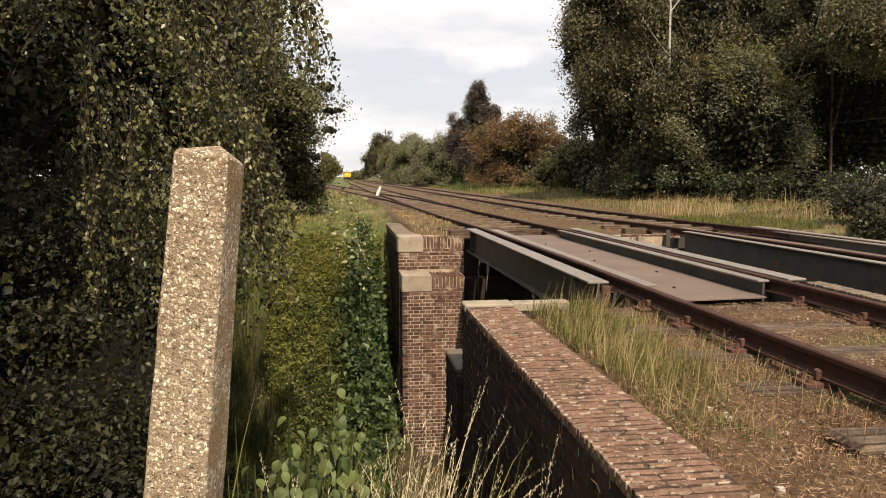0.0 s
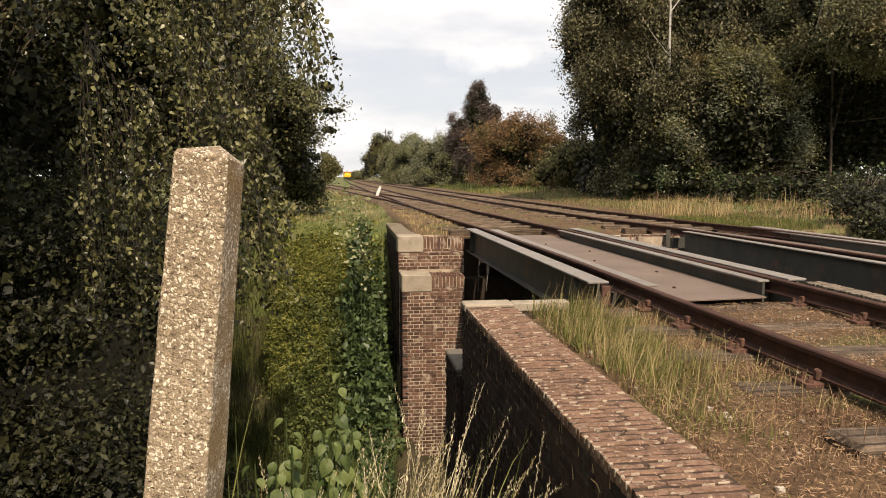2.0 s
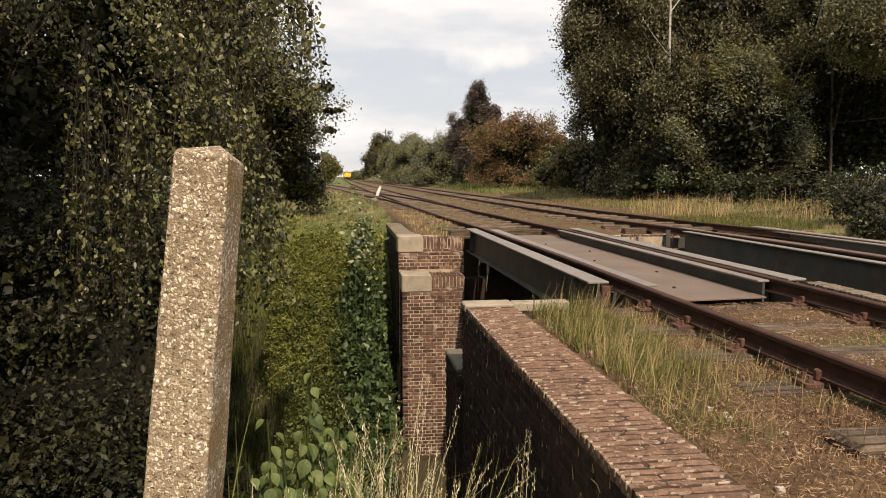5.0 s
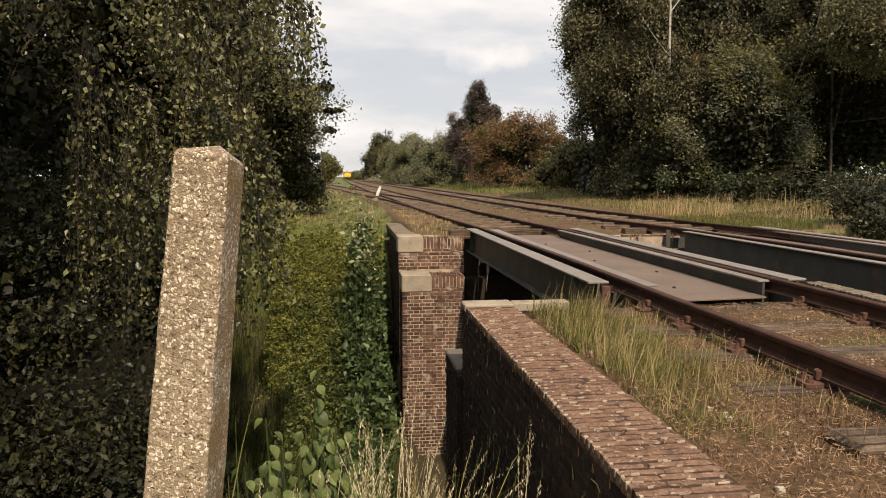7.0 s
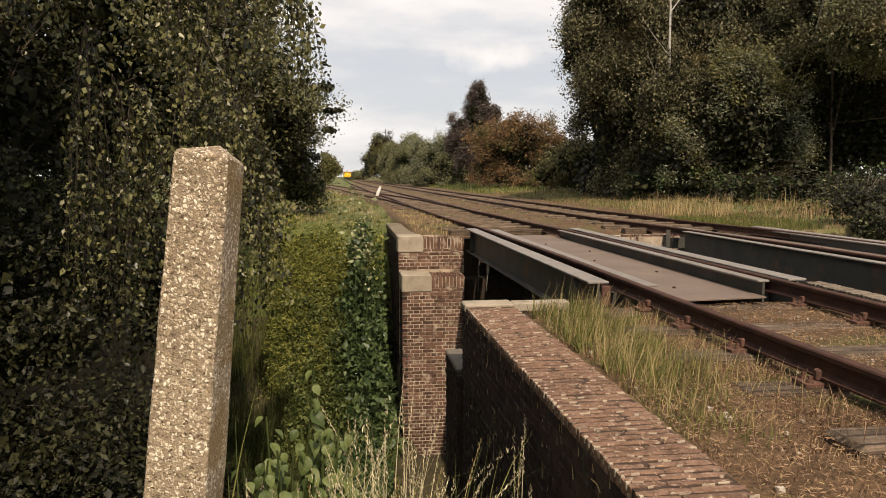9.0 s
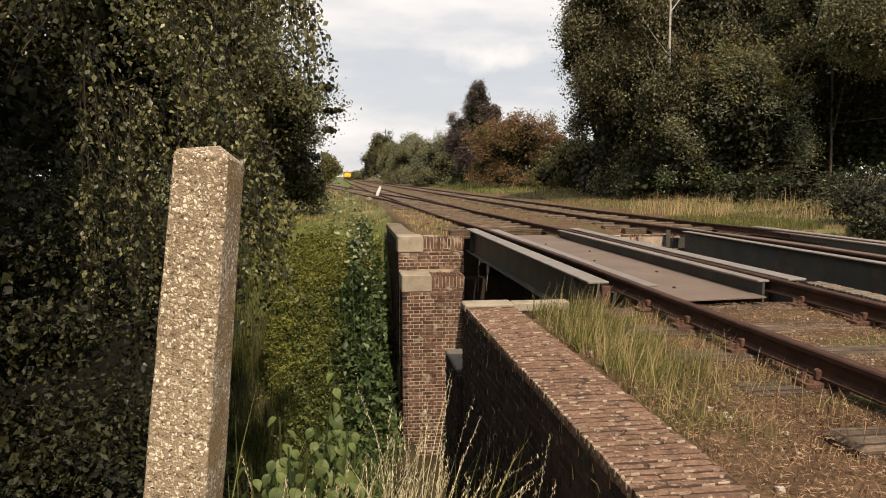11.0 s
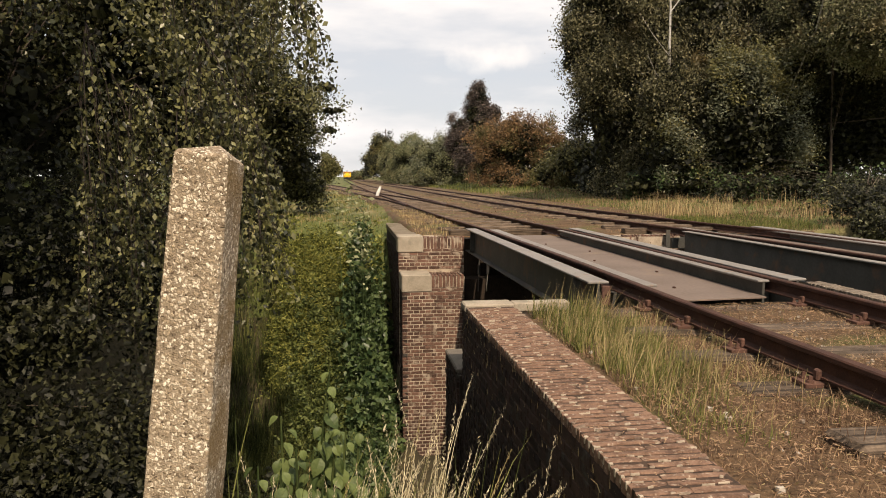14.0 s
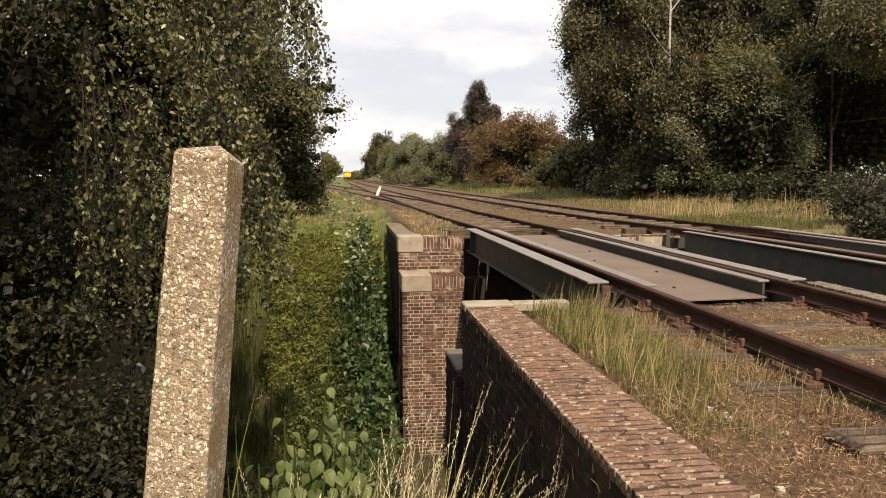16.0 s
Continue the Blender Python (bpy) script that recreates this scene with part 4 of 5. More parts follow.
# along the second track
G = "trees beyond the tracks"
TALL_BIRCH = tree("birch_tree", "tall grey green birch with pale stem", "tree", (6.75, 14.5), 9.5,
     [(7.1, 15.4, 3.5, 2.0, 1.8, 2.6, 560), (6.0, 15.6, 2.3, 1.25, 1.4, 2.4, 460), (6.9, 15.5, 5.6, 1.6, 1.6, 2.3, 320), (6.05, 15.2, 4.3, 1.15, 1.2, 1.5, 330), (6.5, 13.9, 2.1, 0.8, 0.5, 1.1, 170), (5.25, 15.3, 3.1, 0.75, 0.8, 1.0, 220), (5.35, 15.3, 4.4, 0.7, 0.8, 0.9, 170)], 0.052, 190, 0.16, BIRCH_FAR, BARK, 0.038, 0.45, 51, 0.5, 14, 1.3, group=G, core=40, mix=(SHADE_LEAF, 0.1))
# HEDGE leaves mixed in to paint the crown brighter
LEANING_BIRCH = tree("birch_tree", "leaning birch among darker trees", "tree", (9.7, 13.6), 10,
     [(10.2, 15.8, 4.3, 2.0, 1.8, 2.6, 460), (11.6, 12.9, 4.0, 2.1, 1.4, 1.7, 800), (9.6, 12.9, 4.0, 1.4, 1.2, 1.4, 600), (9.3, 12.4, 3.3, 1.1, 0.8, 0.7, 480), (9.2, 11.7, 3.2, 1.0, 0.6, 0.6, 420), (13.9, 12.4, 4.0, 2.0, 1.5, 1.8, 700), (11.6, 16.2, 2.3, 2.5, 1.4, 1.6, 300)], 0.052, 170, 0.16, BIRCH_FAR, BARK, 0.03, 0.4, 52, 0.5, 4, 1.3, group=G, mix=(HEDGE, 0.4), core=40, gaps=-0.12)
tree("willow_shrub", "silvery willow bush with olive leaves", "shrub", (7.9, 13.6), 3.2,
     [(7.7, 13.7, 1.75, 1.45, 1.1, 1.6, 330), (6.6, 13.9, 1.1, 0.8, 0.9, 1.0, 170), (8.25, 13.5, 1.2, 0.8, 0.8, 1.2, 170)], 0.055, 130, 0.15, OLIVE, BARK, 0.04, 0.15, 53, 0.42, 50, 1.1, mix=(WILLOW, 0.55), core=24)
tree("oak_tree", "dark shady tree at the field edge", "tree", (12.6, 13.0), 9,
     [(12.0, 14.8, 3.4, 2.3, 1.3, 1.6, 420), (14.2, 14.5, 3.4, 2.4, 1.7, 2.0, 340), (12.0, 15.2, 1.6, 2.6, 0.8, 1.4, 300)], 0.065, 120, 0.2, SHADE_LEAF, BARK, 0.11, 0.2, 54, 0.55, 40, 1.1, mix=(BIRCH_FAR, 0.05), core=40)
# dark mass added to stand for the shade inside the trees
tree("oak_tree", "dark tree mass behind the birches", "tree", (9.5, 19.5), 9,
     [(8.6, 19.5, 3.2, 2.6, 1.6, 3.2, 420), (7.3, 18.6, 0.8, 1.5, 1.0, 0.9, 220), (6.6, 17.0, 0.5, 0.8, 0.7, 0.6, 120), (12.5, 19.5, 3.6, 3.2, 1.6, 3.4, 480), (10.5, 18.0, 1.0, 4.0, 1.2, 1.2, 300), (15.0, 15.5, 1.6, 2.6, 1.2, 1.6, 240), (16.5, 18.0, 3.6, 3.0, 1.8, 3.2, 400)], 0.11, 44, 0.26, SHADE_LEAF, BARK, 0.11, 0.2, 56, 0.55, 30, 1.1, core=40)
tree("bramble_shrub", "low bramble thicket under the trees", "shrub", (7.3, 14.0), 0.8,
     [(7.3, 13.8, 0.4, 1.6, 0.7, 0.35, 140), (6.2, 14.2, 0.3, 0.9, 0.6, 0.3, 90), (8.3, 11.2, 0.3, 1.4, 0.6, 0.32, 190), (7.0, 11.6, 0.25, 0.9, 0.5, 0.25, 110)], 0.06, 36, 0.13, SHADE_LEAF, BARK, 0.02, 0.1, 55, limbs=20, mix=(BRAMBLE, 0.3))
tree("hawthorn_shrub", "olive bush at the edge of the trees", "shrub", (8.0, 22.5), 2.4,
     [(7.6, 22.5, 1.0, 1.3, 1.2, 1.1, 240), (6.9, 23.5, 0.6, 0.8, 1.0, 0.7, 120)], 0.075, 60, 0.15, OLIVE, BARK, 0.03, 0.15, 57, limbs=15)
# the few HEDGE leaves are painted glints
tree("bramble_shrub", "leafy bramble bush near the second track", "shrub", (6.3, 8.1), 0.5,
     [(5.75, 7.2, 0.14, 0.5, 0.7, 0.16, 150), (6.6, 8.2, 0.2, 0.8, 0.8, 0.24, 190), (7.6, 9.6, 0.3, 0.8, 0.8, 0.34, 150)], 0.034, 60, 0.09, SHADE_LEAF, BARK, 0.015, 0.1, 58, limbs=15, mix=(HEDGE, 0.14), core=6)


def pale_stem(owner, base, lines):
    """White birch stems and forks that show before the crown."""
    o = Vector((*base, float(ground_height(*base)) - 0.1))
    for points, girth in lines:
        n = len(points)
        part("stem", tube(bmesh.new(), [Vector(p) - o for p in points], [girth * (1 - 0.6 * k / (n - 1)) for k in range(n)], 6), BIRCH_BARK, owner, "white birch stem")


pale_stem(TALL_BIRCH, (6.75, 14.5), [
    ([(6.7, 14.4, 0.3), (6.4, 13.95, 2.2), (6.27, 13.7, 3.1), (6.25, 13.66, 3.8), (6.22, 13.7, 5.0)], 0.034),
    ([(6.25, 13.66, 3.75), (6.42, 13.6, 4.0), (6.7, 13.6, 4.15)], 0.014), ([(6.25, 13.66, 3.9), (6.15, 13.62, 4.2), (6.1, 13.6, 4.7)], 0.014),
    ([(6.3, 13.7, 2.9), (5.9, 13.62, 3.3), (5.6, 13.6, 3.7)], 0.006), ([(6.35, 13.85, 2.3), (5.95, 13.6, 2.6), (5.75, 13.5, 2.9)], 0.005)])
pale_stem(LEANING_BIRCH, (9.7, 13.6), [
    ([(9.3, 14.6, 0.3), (9.1, 14.2, 2.2), (8.6, 12.6, 3.3), (8.36, 12.1, 3.7), (8.4, 12.1, 4.6)], 0.022)])
# further off
tree("copper_bush", "broad copper brown bush beside the line", "shrub", (6.95, 29.0), 2.8,
     [(6.9, 29.0, 1.7, 1.75, 1.5, 1.65, 460), (5.9, 29.3, 1.0, 0.9, 1.1, 1.0, 150), (8.2, 28.5, 1.0, 1.1, 1.1, 1.2, 180), (6.8, 28.6, 0.5, 1.8, 1.3, 0.6, 170)], 0.07, 130, 0.17, COPPER, BARK, 0.06, 0.15, 61, 0.55, 40, mix=(OLIVE, 0.15))
tree("plum_tree", "purple leaved pointed tree", "tree", (6.35, 33.0), 4.4,
     [(6.0, 33, 1.8, 1.4, 1.3, 1.9, 400), (6.05, 33, 3.1, 0.9, 0.8, 1.3, 300), (6.05, 33, 4.2, 0.42, 0.4, 0.8, 110), (5.15, 33, 2.3, 0.75, 0.6, 1.3, 190), (6.5, 33, 3.0, 0.6, 0.5, 0.9, 120)], 0.07, 130, 0.15, PLUM, BARK, 0.07, 0.1, 62, 0.5, 40)
tree("willow_shrub", "grey green willow bush along the line", "shrub", (5.6, 41.0), 3.4,
     [(5.4, 41, 1.5, 1.4, 1.8, 1.6, 260), (4.5, 43, 1.4, 1.0, 1.8, 1.5, 180), (6.5, 39, 1.0, 1.2, 1.3, 1.0, 130), (5.4, 40.5, 0.5, 1.7, 1.6, 0.6, 170), (4.5, 43, 0.45, 1.2, 1.8, 0.55, 130)], 0.075, 170, 0.2, HEDGE, BARK, 0.05, 0.1, 63, 0.5, 30, mix=(WILLOW, 0.4))
tree("hawthorn_shrub", "olive hedge bush along the line", "shrub", (5.0, 55.0), 3.6,
     [(4.6, 55, 1.8, 1.4, 2.5, 1.9, 280), (3.7, 60, 1.5, 1.1, 2.5, 1.6, 180), (4.6, 54.5, 0.6, 1.5, 2.2, 0.7, 150), (3.7, 60, 0.5, 1.2, 2.2, 0.6, 110)], 0.09, 190, 0.24, HEDGE, BARK, 0.05, 0.1, 64, 0.5, 30)
tree("oak_tree", "rounded dark tree far down the line", "tree", (4.4, 82.0), 6,
     [(4.2, 82, 3.4, 1.7, 2.0, 2.3, 320), (5.6, 84, 2.5, 1.7, 2.0, 2.3, 220), (2.7, 84, 1.6, 0.8, 2, 1.7, 110), (4.6, 80, 1.4, 2.2, 1.5, 1.4, 160)], 0.18, 100, 0.3, OLIVE, BARK, 0.12, 0.1, 65, 0.5, 30, mix=(SHADE_LEAF, 0.5))
tree("hawthorn_shrub", "distant hedge tree beside the branch line", "shrub", (-2.4, 66.0), 2.4,
     [(-1.6, 66, 1.2, 1.2, 2.0, 1.3, 240), (-4.6, 62, 1.4, 1.6, 2.0, 1.4, 180)], 0.16, 90, 0.25, OLIVE, BARK, 0.06, 0.1, 66, 0.5, 30)
tree("hedge_row", "far hedge closing the view down the line", "shrub", (2.4, 128.0), 1.6,
     [(2.0, 128, 0.8, 2.0, 1.5, 0.9, 120), (8.5, 110, 1.8, 3.5, 4, 1.9, 200)], 0.25, 60, 0.35, HEDGE, BARK, 0.06, 0.1, 67, 0.5, 12)


# ---------------------------------------------------------------- grass and weeds
def scatter(x0, x1, y0, y1, n, rng):
    x, y = rng.uniform(x0, x1, n), rng.uniform(y0, y1, n)
    return np.stack([x, y, ground_height(x, y) - 0.01], 1)


def stuff(name, label, arrays, mat):
    v, f = joined(arrays)
    return mesh_of(name, v, f, mat, label=label, kind="stuff")


def clumped(x0, x1, y0, y1, clumps, per, spread, rng):
    c = scatter(x0, x1, y0, y1, clumps, rng)
    p = np.repeat(c, per, 0)
    p[:, :2] += rng.normal(size=(len(p), 2)) * spread
    p[:, 0] = p[:, 0].clip(x0, x1)
    p[:, 2] = ground_height(p[:, 0], p[:, 1]) - 0.01
    return p


def meadow():
    rng = np.random.default_rng(7)
    # tuft beside the coping, tall and half dry
    a = clumped(0.79, 1.10, 1.95, 3.1, 60, 26, 0.035, rng)
    stuff("grass", "tall green grass tuft beside the brick coping", [blade_arrays(a, 0.085, (0.10, 0.0), 0.0034, rng, wander=0.9)], GRASS)
    a = clumped(0.78, 1.12, 1.85, 3.1, 75, 12, 0.03, rng)
    stuff("grass", "dry seeding grass stalks beside the coping", [blade_arrays(a, 0.115, (0.14, 0.0), 0.0024, rng, wander=0.8, vary=0.4)], GRASS_TAN)
    a = clumped(0.80, 1.28, 1.6, 3.05, 40, 12, 0.04, rng)
    stuff("grass", "ripening grass beside the coping", [blade_arrays(a, 0.075, (0.12, 0.0), 0.0028, rng, wander=1.2)], GRASS_TAN)
    a = clumped(0.78, 1.32, 0.9, 2.6, 420, 20, 0.04, rng)
    stuff("grass", "short half dry grass on the track bed", [blade_arrays(a, 0.028, (0.1, 0), 0.0022, rng, wander=1.6)], LITTER)
    a = np.concatenate([clumped(0.78, 1.0, 1.5, 2.2, 40, 16, 0.03, rng), clumped(1.08, 1.27, 2.35, 2.95, 14, 20, 0.03, rng)])
    stuff("grass", "green tufts at the sleeper ends", [blade_arrays(a, 0.045, (0.05, 0), 0.003, rng, wander=1.0)], GRASS)
    a = np.concatenate([clumped(1.12, 1.31, 0.8, 3.3, 70, 9, 0.03, rng), clumped(1.4, 2.0, 1.2, 3.2, 16, 7, 0.05, rng), clumped(2.15, 2.5, 1.5, 3.3, 22, 8, 0.04, rng)])
    stuff("grass", "wispy dry grass along the rails", [blade_arrays(a, 0.07, (0.0, 0), 0.0024, rng, wander=1.4)], LITTER)
    a = scatter(0.8, 4.9, 0.5, 3.2, 2600, rng)
    stuff("grass", "thin moss and short grass between the rails", [blade_arrays(a, 0.022, (0.0, 0), 0.005, rng, seg=1, wander=1.5)], GRASS)
    a = scatter(0.7, 5.0, 7.4, 22, 9000, rng)
    stuff("grass", "thin dry turf over the far track bed", [blade_arrays(a, 0.03, (0.0, 0), 0.010, rng, seg=1, wander=1.5)], LITTER)
    a = scatter(0.72, 1.2, 7.3, 12, 1500, rng)
    stuff("grass", "dry tufts on top of the far pier", [blade_arrays(a, 0.05, (0.0, 0), 0.007, rng, seg=2, wander=1.0)], STRAW)
    # beyond the second track
    a = scatter(4.6, 7.6, 9.0, 22, 11000, rng)
    stuff("grass", "green verge below the trees", [blade_arrays(a, 0.05, (0.02, 0), 0.010, rng, seg=2)], GRASS)
    a = scatter(4.6, 8.0, 8.0, 24, 10000, rng)
    stuff("grass", "withered grass in the verge", [blade_arrays(a, 0.07, (0.02, 0), 0.008, rng, seg=2)], LITTER)
    a = scatter(4.7, 7.4, 4.5, 9.4, 9000, rng)
    stuff("grass", "dull trampled grass beside the second track", [blade_arrays(a, 0.05, (0.02, 0), 0.006, rng, seg=2, wander=0.9)], LITTER)
    a = scatter(4.7, 7.4, 4.5, 9.4, 5000, rng)
    stuff("grass", "dark verge grass beside the second track", [blade_arrays(a, 0.06, (0.02, 0), 0.006, rng, seg=2, wander=0.9)], GRASS_DARK)
    a = np.concatenate([clumped(4.35, 5.2, 8.9, 10.8, 26, 22, 0.06, rng), clumped(5.2, 6.6, 8.0, 10.2, 18, 14, 0.07, rng)])
    stuff("grass", "tall bleached grass below the trees", [blade_arrays(a, 0.23, (0.05, 0), 0.006, rng, wander=0.5, vary=0.45)], STRAW)
    a = scatter(4.2, 5.3, 7.4, 9.2, 9000, rng)
    stuff("grass", "short fresh green verge beside the second track", [blade_arrays(a, 0.05, (0.02, 0), 0.006, rng, seg=2)], GRASS)
    a = scatter(4.4, 7, 22, 60, 4000, rng)
    stuff("grass", "dull green grass along the far line", [blade_arrays(a, 0.13, (0.02, 0), 0.03, rng, seg=2)], GRASS)
    # open bank before the trees
    a = scatter(-3.2, 0.6, 8.3, 26, 16000, rng)
    stuff("grass", "olive bank grass beside the branch line", [blade_arrays(a, 0.05, (0.02, 0), 0.010, rng, seg=2)], GRASS)
    a = scatter(-2.8, 0.5, 8.3, 30, 12000, rng)
    stuff("grass", "yellowing bank grass", [blade_arrays(a, 0.065, (0.02, 0), 0.008, rng, seg=2)], GRASS_TAN)
    # ditch banks in shade
    a = scatter(-3.8, 0.4, 1.6, 6.4, 26000, rng)
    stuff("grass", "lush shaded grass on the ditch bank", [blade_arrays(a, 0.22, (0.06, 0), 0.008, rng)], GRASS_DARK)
    a = scatter(-0.35, 0.30, 1.35, 2.0, 700, rng)
    stuff("grass", "bright grass at the foot of the wall", [blade_arrays(a, 0.40, (0.14, 0), 0.006, rng, 5, wander=1.1)], GRASS)
    a = scatter(-1.6, 0.45, 2.1, 4.4, 4200, rng)
    b = clumped(-1.5, 0.30, 5.6, 8.4, 420, 26, 0.07, rng)
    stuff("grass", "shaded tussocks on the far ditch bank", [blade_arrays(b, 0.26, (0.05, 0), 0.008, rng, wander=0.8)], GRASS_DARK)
    b = clumped(-1.3, 0.25, 6.2, 8.4, 120, 18, 0.07, rng)
    stuff("grass", "olive tussocks on the far ditch bank", [blade_arrays(b, 0.28, (0.05, 0), 0.007, rng, wander=0.8)], GRASS)
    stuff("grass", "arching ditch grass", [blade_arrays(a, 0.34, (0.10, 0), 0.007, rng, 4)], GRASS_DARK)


def stalks(name, label, points, height, leaf, per, mat, seed, droop=0.15, slim=0.35, radius=0.06):
    rng = np.random.default_rng(seed)
    n = len(points)
    h = height * (1 + 0.22 * rng.normal(size=n)).clip(0.4, 1.5)
    stems = blade_arrays(points, height, (0.03, 0), 0.006, rng, wander=0.2)
    t = rng.uniform(0.15, 1.0, (n, per))
    c = np.repeat(points[:, None], per, 1)
    c[..., 2] += t * h[:, None]
    c[..., :2] += rng.normal(size=(n, per, 2)) * radius * (1.15 - t[..., None] * 0.8)
    v, f = leaf_arrays(c.reshape(-1, 3), leaf, rng, droop, slim)
    sf = np.concatenate([stems[1][:, [0, 1, 2]], stems[1][:, [0, 2, 3]]])
    V, F = joined([(stems[0], sf), (v, f)])
    return mesh_of(name, V, F, mat, label=label, kind="stuff")


def weeds():
    rng = np.random.default_rng(17)
    stalks("weeds", "yellow green goldenrod weeds on the ditch bank", clumped(-0.8, 0.32, 7.4, 8.7, 100, 9, 0.09, rng), 0.27, 0.036, 84, WEED, 1)
    stalks("weeds", "tall goldenrod tops", clumped(-0.4, 0.30, 7.5, 8.5, 22, 5, 0.06, rng), 0.40, 0.034, 90, WEED, 6, 0.1, 0.3, 0.04)
    stalks("weeds", "sparse weeds at the bank top", clumped(-1.0, 0.42, 7.8, 9.4, 22, 6, 0.08, rng), 0.12, 0.045, 26, WEED, 5)
    stalks("weeds", "nettles on the ditch bank", clumped(-0.55, 0.30, 6.4, 7.9, 40, 8, 0.10, rng), 0.38, 0.038, 84, NETTLE, 2, 0.3, 0.45, 0.07)
    # BRAMBLE's dark leaf colour stands in for shade low on the bank
    stalks("weeds", "dark weeds on the lower ditch bank", clumped(-0.3, 0.28, 4.8, 6.4, 26, 8, 0.10, rng), 0.36, 0.045, 50, BRAMBLE, 12, 0.3, 0.45, 0.07)
    stalks("weeds", "dark bramble leaves against the pier", clumped(0.0, 0.30, 6.4, 7.8, 22, 6, 0.09, rng), 0.55, 0.06, 56, BRAMBLE, 3, 0.35, 0.6, 0.1)
    stalks("weeds", "dark bramble leaves along the wing wall", clumped(0.10, 0.32, 6.6, 8.4, 30, 5, 0.07, rng), 0.6, 0.06, 56, BRAMBLE, 7, 0.35, 0.6, 0.1)
    stalks("weeds", "shaded weeds under the birch", scatter(-3.8, -0.45, 1.7, 6.0, 950, rng), 0.34, 0.045, 40, SHADE_LEAF, 4, 0.3, 0.5, 0.1)


meadow()
weeds()


def litter():
    rng = np.random.default_rng(27)
    n = 52000
    x, y = rng.uniform(0.78, 2.6, n), rng.uniform(0.6, 3.15, n)
    c = np.stack([x, y, ground_height(x, y) + 0.012], 1)
    v, f = leaf_arrays(c, 0.0125, rng, 0.0, 0.2, 0.7)
    v[:, 2] = np.repeat(c[:, 2], 4) + (v[:, 2] - np.repeat(c[:, 2], 4)) * 0.45
    mesh_of("dead_stems", v, f, LITTER, label="dead stems and leaf litter on the track bed", kind="stuff")
    n = 7000
    x, y = rng.uniform(0.78, 2.6, n), rng.uniform(0.6, 3.15, n)
    c = np.stack([x, y, ground_height(x, y) + 0.014], 1)
    v, f = leaf_arrays(c, 0.011, rng, 0.0, 0.14, 0.7)
    v[:, 2] = np.repeat(c[:, 2], 4) + (v[:, 2] - np.repeat(c[:, 2], 4)) * 0.4
    mesh_of("straw_bits", v, f, STRAW, label="pale straw bits on the track bed", kind="stuff")
    bm = bmesh.new()
    r = random.Random(28)
    for _ in range(380):
        x, y = r.uniform(0.8, 2.6), r.uniform(0.7, 3.15)
        s = r.uniform(0.0015, 0.0045) * r.choice((1, 1, 1.6))
        box(bm, x - s, x + s, y - s * 0.8, y + s * 0.8, float(ground_height(x, y)) - 0.002, float(ground_height(x, y)) + s * 1.3, 0, s * 0.35, r)
    ob = part("pebbles", bm, STONE, None, "scattered pale pebbles on the track bed")
    tagged(ob, kind="stuff")
    n = 600
    x, y = rng.uniform(0.55, 0.735, n), rng.uniform(0.9, 3.15, n)
    c = np.stack([x, y, np.full(n, 0.003)], 1)
    v, f = leaf_arrays(c, 0.013, rng, 0.0, 0.22, 0.6)
    v[:, 2] = 0.004 + np.abs(v[:, 2] - np.repeat(c[:, 2], 4)) * 0.3
    mesh_of("dry_bits", v, f, LITTER, label="dry leaf bits and moss on the coping", kind="stuff")


litter()

# ---------------------------------------------------------------- plants that sway
WIND = [(0, 1.0), (1.5, 1.0), (2.0, 0.95), (2.5, 0.55), (3.0, 0.4), (3.5, 0.15), (4.2, 0.0), (5.2, -0.15), (6.3, -0.25), (7, -0.15), (8, -0.35),
        (9, -0.3), (10, 0.2), (11.3, 0.75), (12, 0.8), (13, 0.95), (14, 0.8), (15, 0.9), (16, 0.9)]
SWAY = []      # (object, rest pose, degrees of lean, phase)


def wind(t):
    return float(np.interp(t, [w[0] for w in WIND], [w[1] for w in WIND]))


def grass_stem(x, y, z, height, rng, mat, awns=True):
    """One seeding grass: a thin stem with a spiky ear and two blades."""
    root = np.zeros((1, 3))
    v1, f1 = blade_arrays(root, height, (0.05, 0), 0.0036, rng, 6, wander=0.35, vary=0.03)
    b, c = blade_arrays(np.zeros((2, 3)), height * 0.6, (0.05, 0), 0.0045, rng, 5, wander=0.9)
    arrays = [(v1, f1), (b, c)]
    V, F = joined(arrays)
    F = np.concatenate([F[:, [0, 1, 2]], F[:, [0, 2, 3]]])
    sets = [(V, F)]
    if awns:
        k = 34
        s = np.linspace(0, 0.2, k)
        mids = (v1[0::2] + v1[1::2]) / 2
        at = (1 - s) * (len(mids) - 1)
        p = np.stack([np.interp(at, np.arange(len(mids)), mids[:, q]) for q in range(3)], 1) + rng.normal(size=(k, 3)) * 0.0022
        sets.append(leaf_arrays(p, 0.0085, rng, -1.6, 0.2))
    V, F = joined(sets)
    ob = mesh_of("grass_stem", V, F, mat)
    return ob


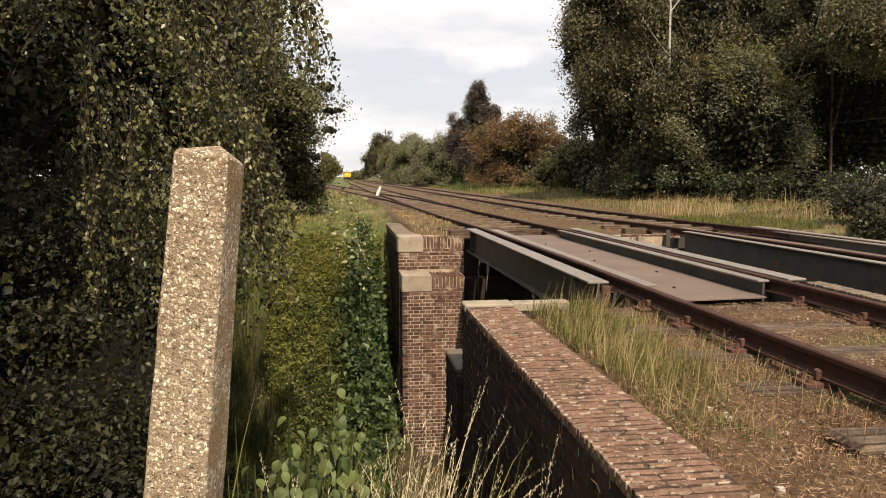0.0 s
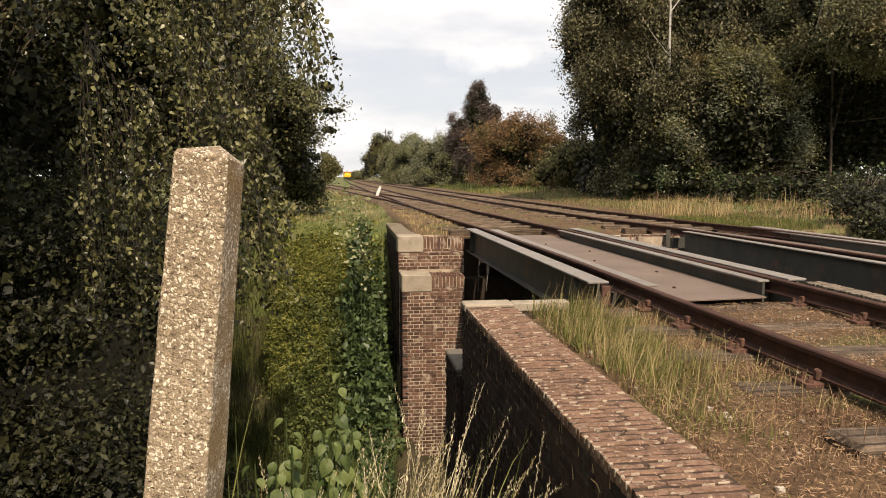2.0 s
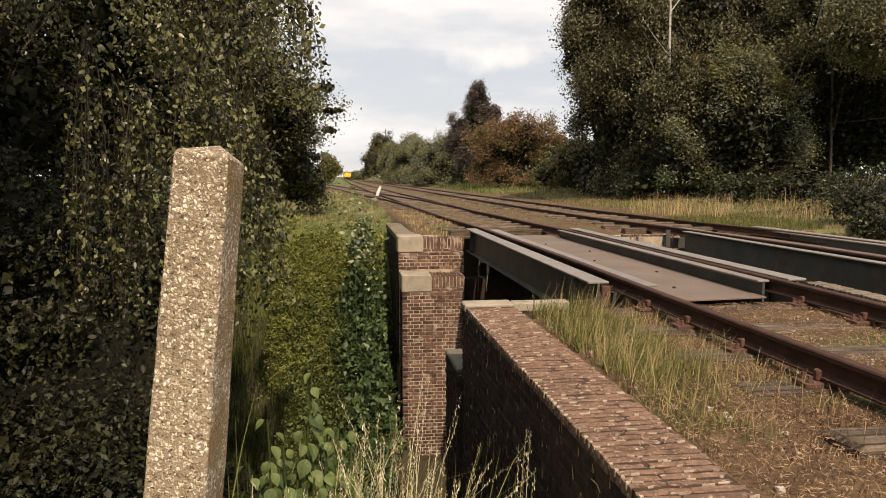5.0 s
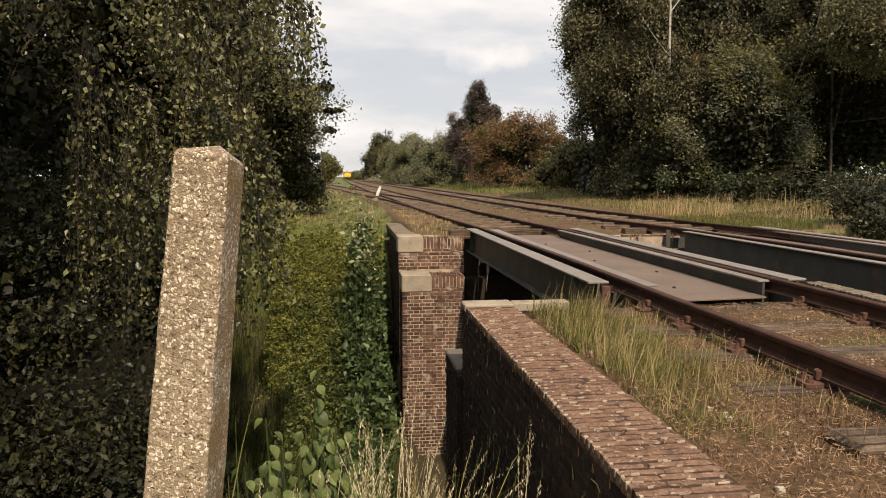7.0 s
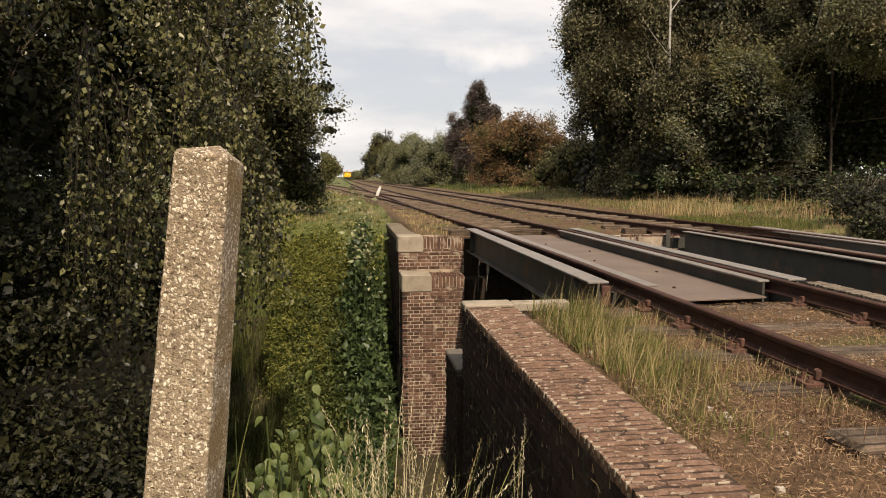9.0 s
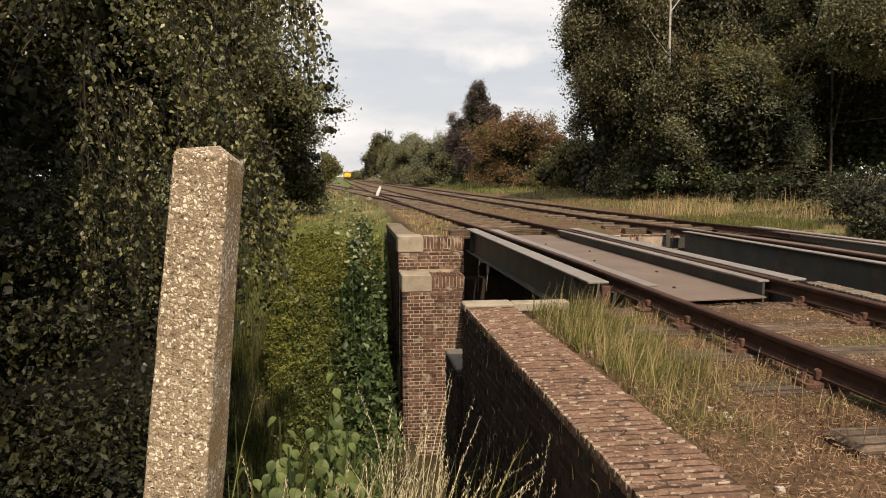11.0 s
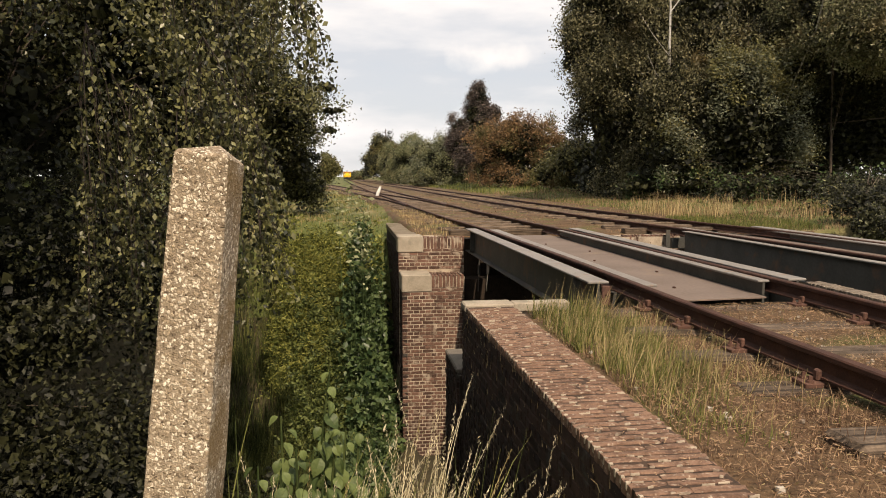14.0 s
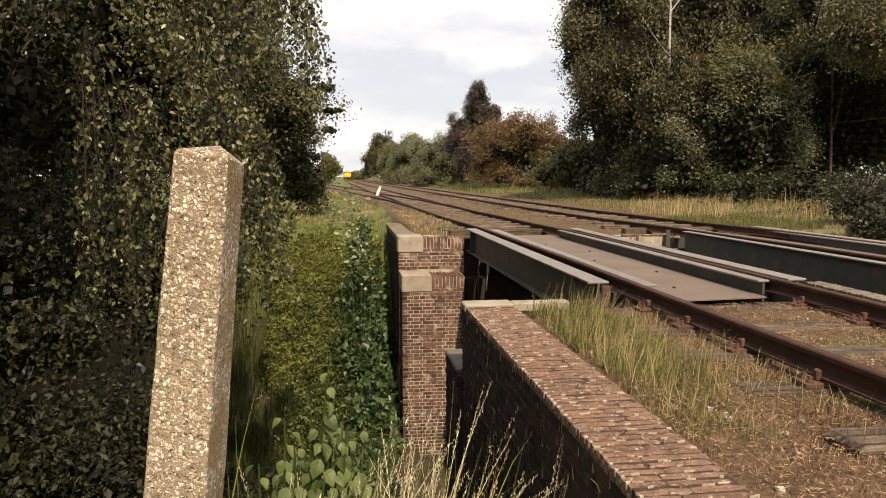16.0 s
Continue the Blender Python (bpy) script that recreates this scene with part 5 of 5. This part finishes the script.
def front_plants():
    rng = np.random.default_rng(77)
    r = random.Random(78)
    spots = []
    for k in range(58):
        x = r.uniform(-0.24, 0.10) if k < 26 else r.gauss(0.12, 0.10)
        spots.append((min(x, 0.26), r.uniform(1.4, 1.8)))
    spots += [(0.40, 1.62), (0.44, 1.7), (0.42, 1.55)]
    for x, y in spots:
        z = float(ground_height(x, y)) - 0.02
        top = r.uniform(-0.08, 0.10) if 0.36 > x > 0.05 else r.uniform(-0.10, 0.02)
        tuft = empty("grass_tuft", x, y, z, "pale seeding grass at the foot of the wall", "grass", "grass tufts before the wall")
        for k in range(3):
            ob = grass_stem(x, y, z, (top - z) * r.uniform(0.72, 1.05), rng, SEED_GRASS if r.random() < 0.85 else GRASS_TAN)
            ob.parent = tuft
            ob.matrix_basis = put(r.uniform(-.03, .03), r.uniform(-.03, .03), 0, 0, 0, r.uniform(-30, 30))
        SWAY.append((tuft, tuft.matrix_basis.copy(), 9.0 * r.uniform(0.7, 1.3), r.uniform(0, 6)))


def broad_leaf(size):
    """A pointed oval leaf, folded along its rib and drooping at the tip."""
    bm = bmesh.new()
    rows = []
    for k in range(7):
        t = k / 6
        w = size * 0.36 * math.sin(math.pi * min(1, t * 0.97 + 0.03) ** 0.75)
        z = size * (0.10 * math.sin(t * 2.4) - 0.28 * t * t)
        rows.append([bm.verts.new((s * w, t * size, z + abs(s) * w * 0.25)) for s in (-1, 0, 1)])
    for a, b in zip(rows, rows[1:]):
        for k in range(2):
            bm.faces.new((a[k], a[k + 1], b[k + 1], b[k]))
    bmesh.ops.scale(bm, vec=(U, U, U), verts=bm.verts)
    me = bpy.data.meshes.new("leaf")
    bm.to_mesh(me)
    bm.free()
    me.materials.append(BROAD)
    return me


BROAD = material("broad weed leaf", (0.055, 0.083, 0.025), (0.155, 0.195, 0.064), 18, 0.5, 0.25, fine=120, piece=0.5, through_light=0.3, depth=0.002)


def broad_weed(x, y, top, leaves, size, seed, lean):
    r = random.Random(seed)
    z = float(ground_height(x, y)) - 0.02
    h = top - z
    plant = empty("broadleaf_weed", x, y, z, "broad leaved green weed before the ditch", "weed", "broad leaved weeds")
    line = [(lean * (k / 6) ** 2, 0.02 * math.sin(k), h * k / 6) for k in range(7)]
    part("stem", tube(bmesh.new(), line, [0.006 - 0.0006 * k for k in range(7)], 6), NETTLE, plant)
    shapes = [broad_leaf(size), broad_leaf(size * 0.8), broad_leaf(size * 0.62)]
    for k in range(leaves):
        t = 1 - 0.75 * (k / leaves)
        p = Vector((lean * t * t, 0.02 * math.sin(t * 6), h * t))
        turn = 180 + r.uniform(-80, 80)      # the leaves turn to the light
        out = Vector((-math.sin(radians(turn)), math.cos(radians(turn)), 0)) * r.uniform(0.004, 0.022)
        shared("leaf", shapes[0 if 2 < k else (2 if k < 2 else 1)], plant, Matrix.Translation((p + out) * U) @ put(0, 0, 0, r.uniform(-75, -25), r.uniform(-25, 25), turn))
    SWAY.append((plant, plant.matrix_basis.copy(), 2.5, seed))


front_plants()
broad_weed(-0.12, 1.75, 0.115, 20, 0.048, 90, 0.05)
broad_weed(-0.16, 1.7, 0.02, 19, 0.05, 91, -0.02)
broad_weed(-0.05, 1.72, -0.02, 18, 0.048, 89, 0.02)
WEEDS = random.Random(92)
for k in range(15):
    broad_weed(WEEDS.uniform(-0.25, 0.0), WEEDS.uniform(1.55, 1.85), WEEDS.uniform(-0.13, -0.02), 17, WEEDS.uniform(0.042, 0.054), 93 + k, WEEDS.uniform(-0.03, 0.04))


def tall_weed():
    """The pale leaved sapling standing above the bank weeds."""
    rng = np.random.default_rng(5)
    t = empty("sapling", 0.08, 7.2, -1.6, "pale leaved sapling above the bank weeds", "shrub")
    for k, (dx, top) in enumerate([(0.0, 2.08), (0.10, 1.95), (-0.12, 1.98), (0.2, 1.75), (0.12, 1.6)]):
        b = part("stem", tube(bmesh.new(), [(dx * 0.3, 0, 0), (dx, 0.02, top * 0.6), (dx * 1.2, 0, top)], [0.004, 0.003, 0.0015], 5), BRAMBLE, t)
        s = rng.uniform(0.70, 1.0, 90)
        c = np.stack([dx * (0.3 + 0.9 * s), 0 * s, top * s], 1) + rng.normal(size=(90, 3)) * 0.045
        v, f = leaf_arrays(c, 0.045, rng, 0.15, 0.5)
        mesh_of("foliage", v, f, PALE_LEAF if k != 3 else WEED, b)
    SWAY.append((t, t.matrix_basis.copy(), -2.0, 1.0))


tall_weed()


def hanging_twigs():
    """Drooping birch twigs before the dark of the crown, each on its own branch."""
    rng = np.random.default_rng(8)
    r = random.Random(9)
    t = empty("birch_branches", -2.4, 4.2, 2.6, "weeping birch branches hanging over the ditch bank", "tree")
    part("bough", tube(bmesh.new(), [(-1.2, 0.8, -0.4), (-0.4, 0.3, 0.1), (0.8, 0.1, 0.2), (2.1, 0.1, -0.1)], [0.04, 0.03, 0.02, 0.008], 6), BARK, t)
    groups = [(-1.55, 2.0, 1.1), (-1.25, 1.2, -0.35), (-1.28, 0.6, -0.45), (-0.98, 2.0, 0.9), (-0.88, 1.1, 0.2), (-0.68, 2.0, 1.0),
              (-0.62, 1.3, 0.35), (-0.62, 0.4, -0.35), (-0.56, 0.9, 0.0), (-0.36, 1.7, 0.9)]
    for k in range(len(groups) * 4):
        gx, top, low = groups[k // 4]
        x, y = gx + 2.4 + r.gauss(0, 0.10), r.uniform(-0.35, 0.7)
        z0 = top - 2.6 + r.uniform(-0.15, 0.15)
        length = (top - low) * r.uniform(0.75, 1.0)
        holder, arrays = None, []
        for q in range(7):
            a = r.uniform(0, math.tau)
            ex, ey = math.cos(a) * r.uniform(0.04, 0.2), math.sin(a) * r.uniform(0.04, 0.2)
            L = length * (1 if q == 0 else r.uniform(0.5, 1))
            pts = [Vector((ex * s ** 0.5, ey * s ** 0.5, -L * s + 0.05 * math.sin(3 * s))) for s in (0, 0.2, 0.45, 0.7, 1.0)]
            wood = tube(bmesh.new(), pts, [0.003, 0.0025, 0.002, 0.0014, 0.0008], 4)
            if q == 0:
                holder = part("hanging_branch", wood, TWIG, t, "drooping leafy twig", put(x, y, z0))
            else:
                part("twig", wood, TWIG, holder)
            s = rng.uniform(0.05, 1.0, 62)
            c = np.stack([ex * s ** 0.5, ey * s ** 0.5, -L * s], 1) + rng.normal(size=(62, 3)) * 0.03
            arrays.append(leaf_arrays(c, 0.030, rng, 0.55, 0.62))
        mesh_of("foliage", *joined(arrays), LIT_LEAF, holder)
        SWAY.append((holder, holder.matrix_basis.copy(), -4.0 * r.uniform(0.5, 1.4), r.uniform(0, 6)))


hanging_twigs()


# ---------------------------------------------------------------- movement
def motions():
    for ob, rest, lean, phase in SWAY:
        rows = []
        for k in range(33):
            t = k * 0.5
            gust = 0.28 * math.sin(t * 2.9 + phase) + 0.15 * math.sin(t * 4.7 + phase * 2.3)
            a = lean * (wind(t) + gust)
            rows.append((t, rest @ pose(0, 0, 0, 0.35 * lean * math.sin(t * 2.3 + phase), a, 0)))
        walk(ob, rows)


motions()
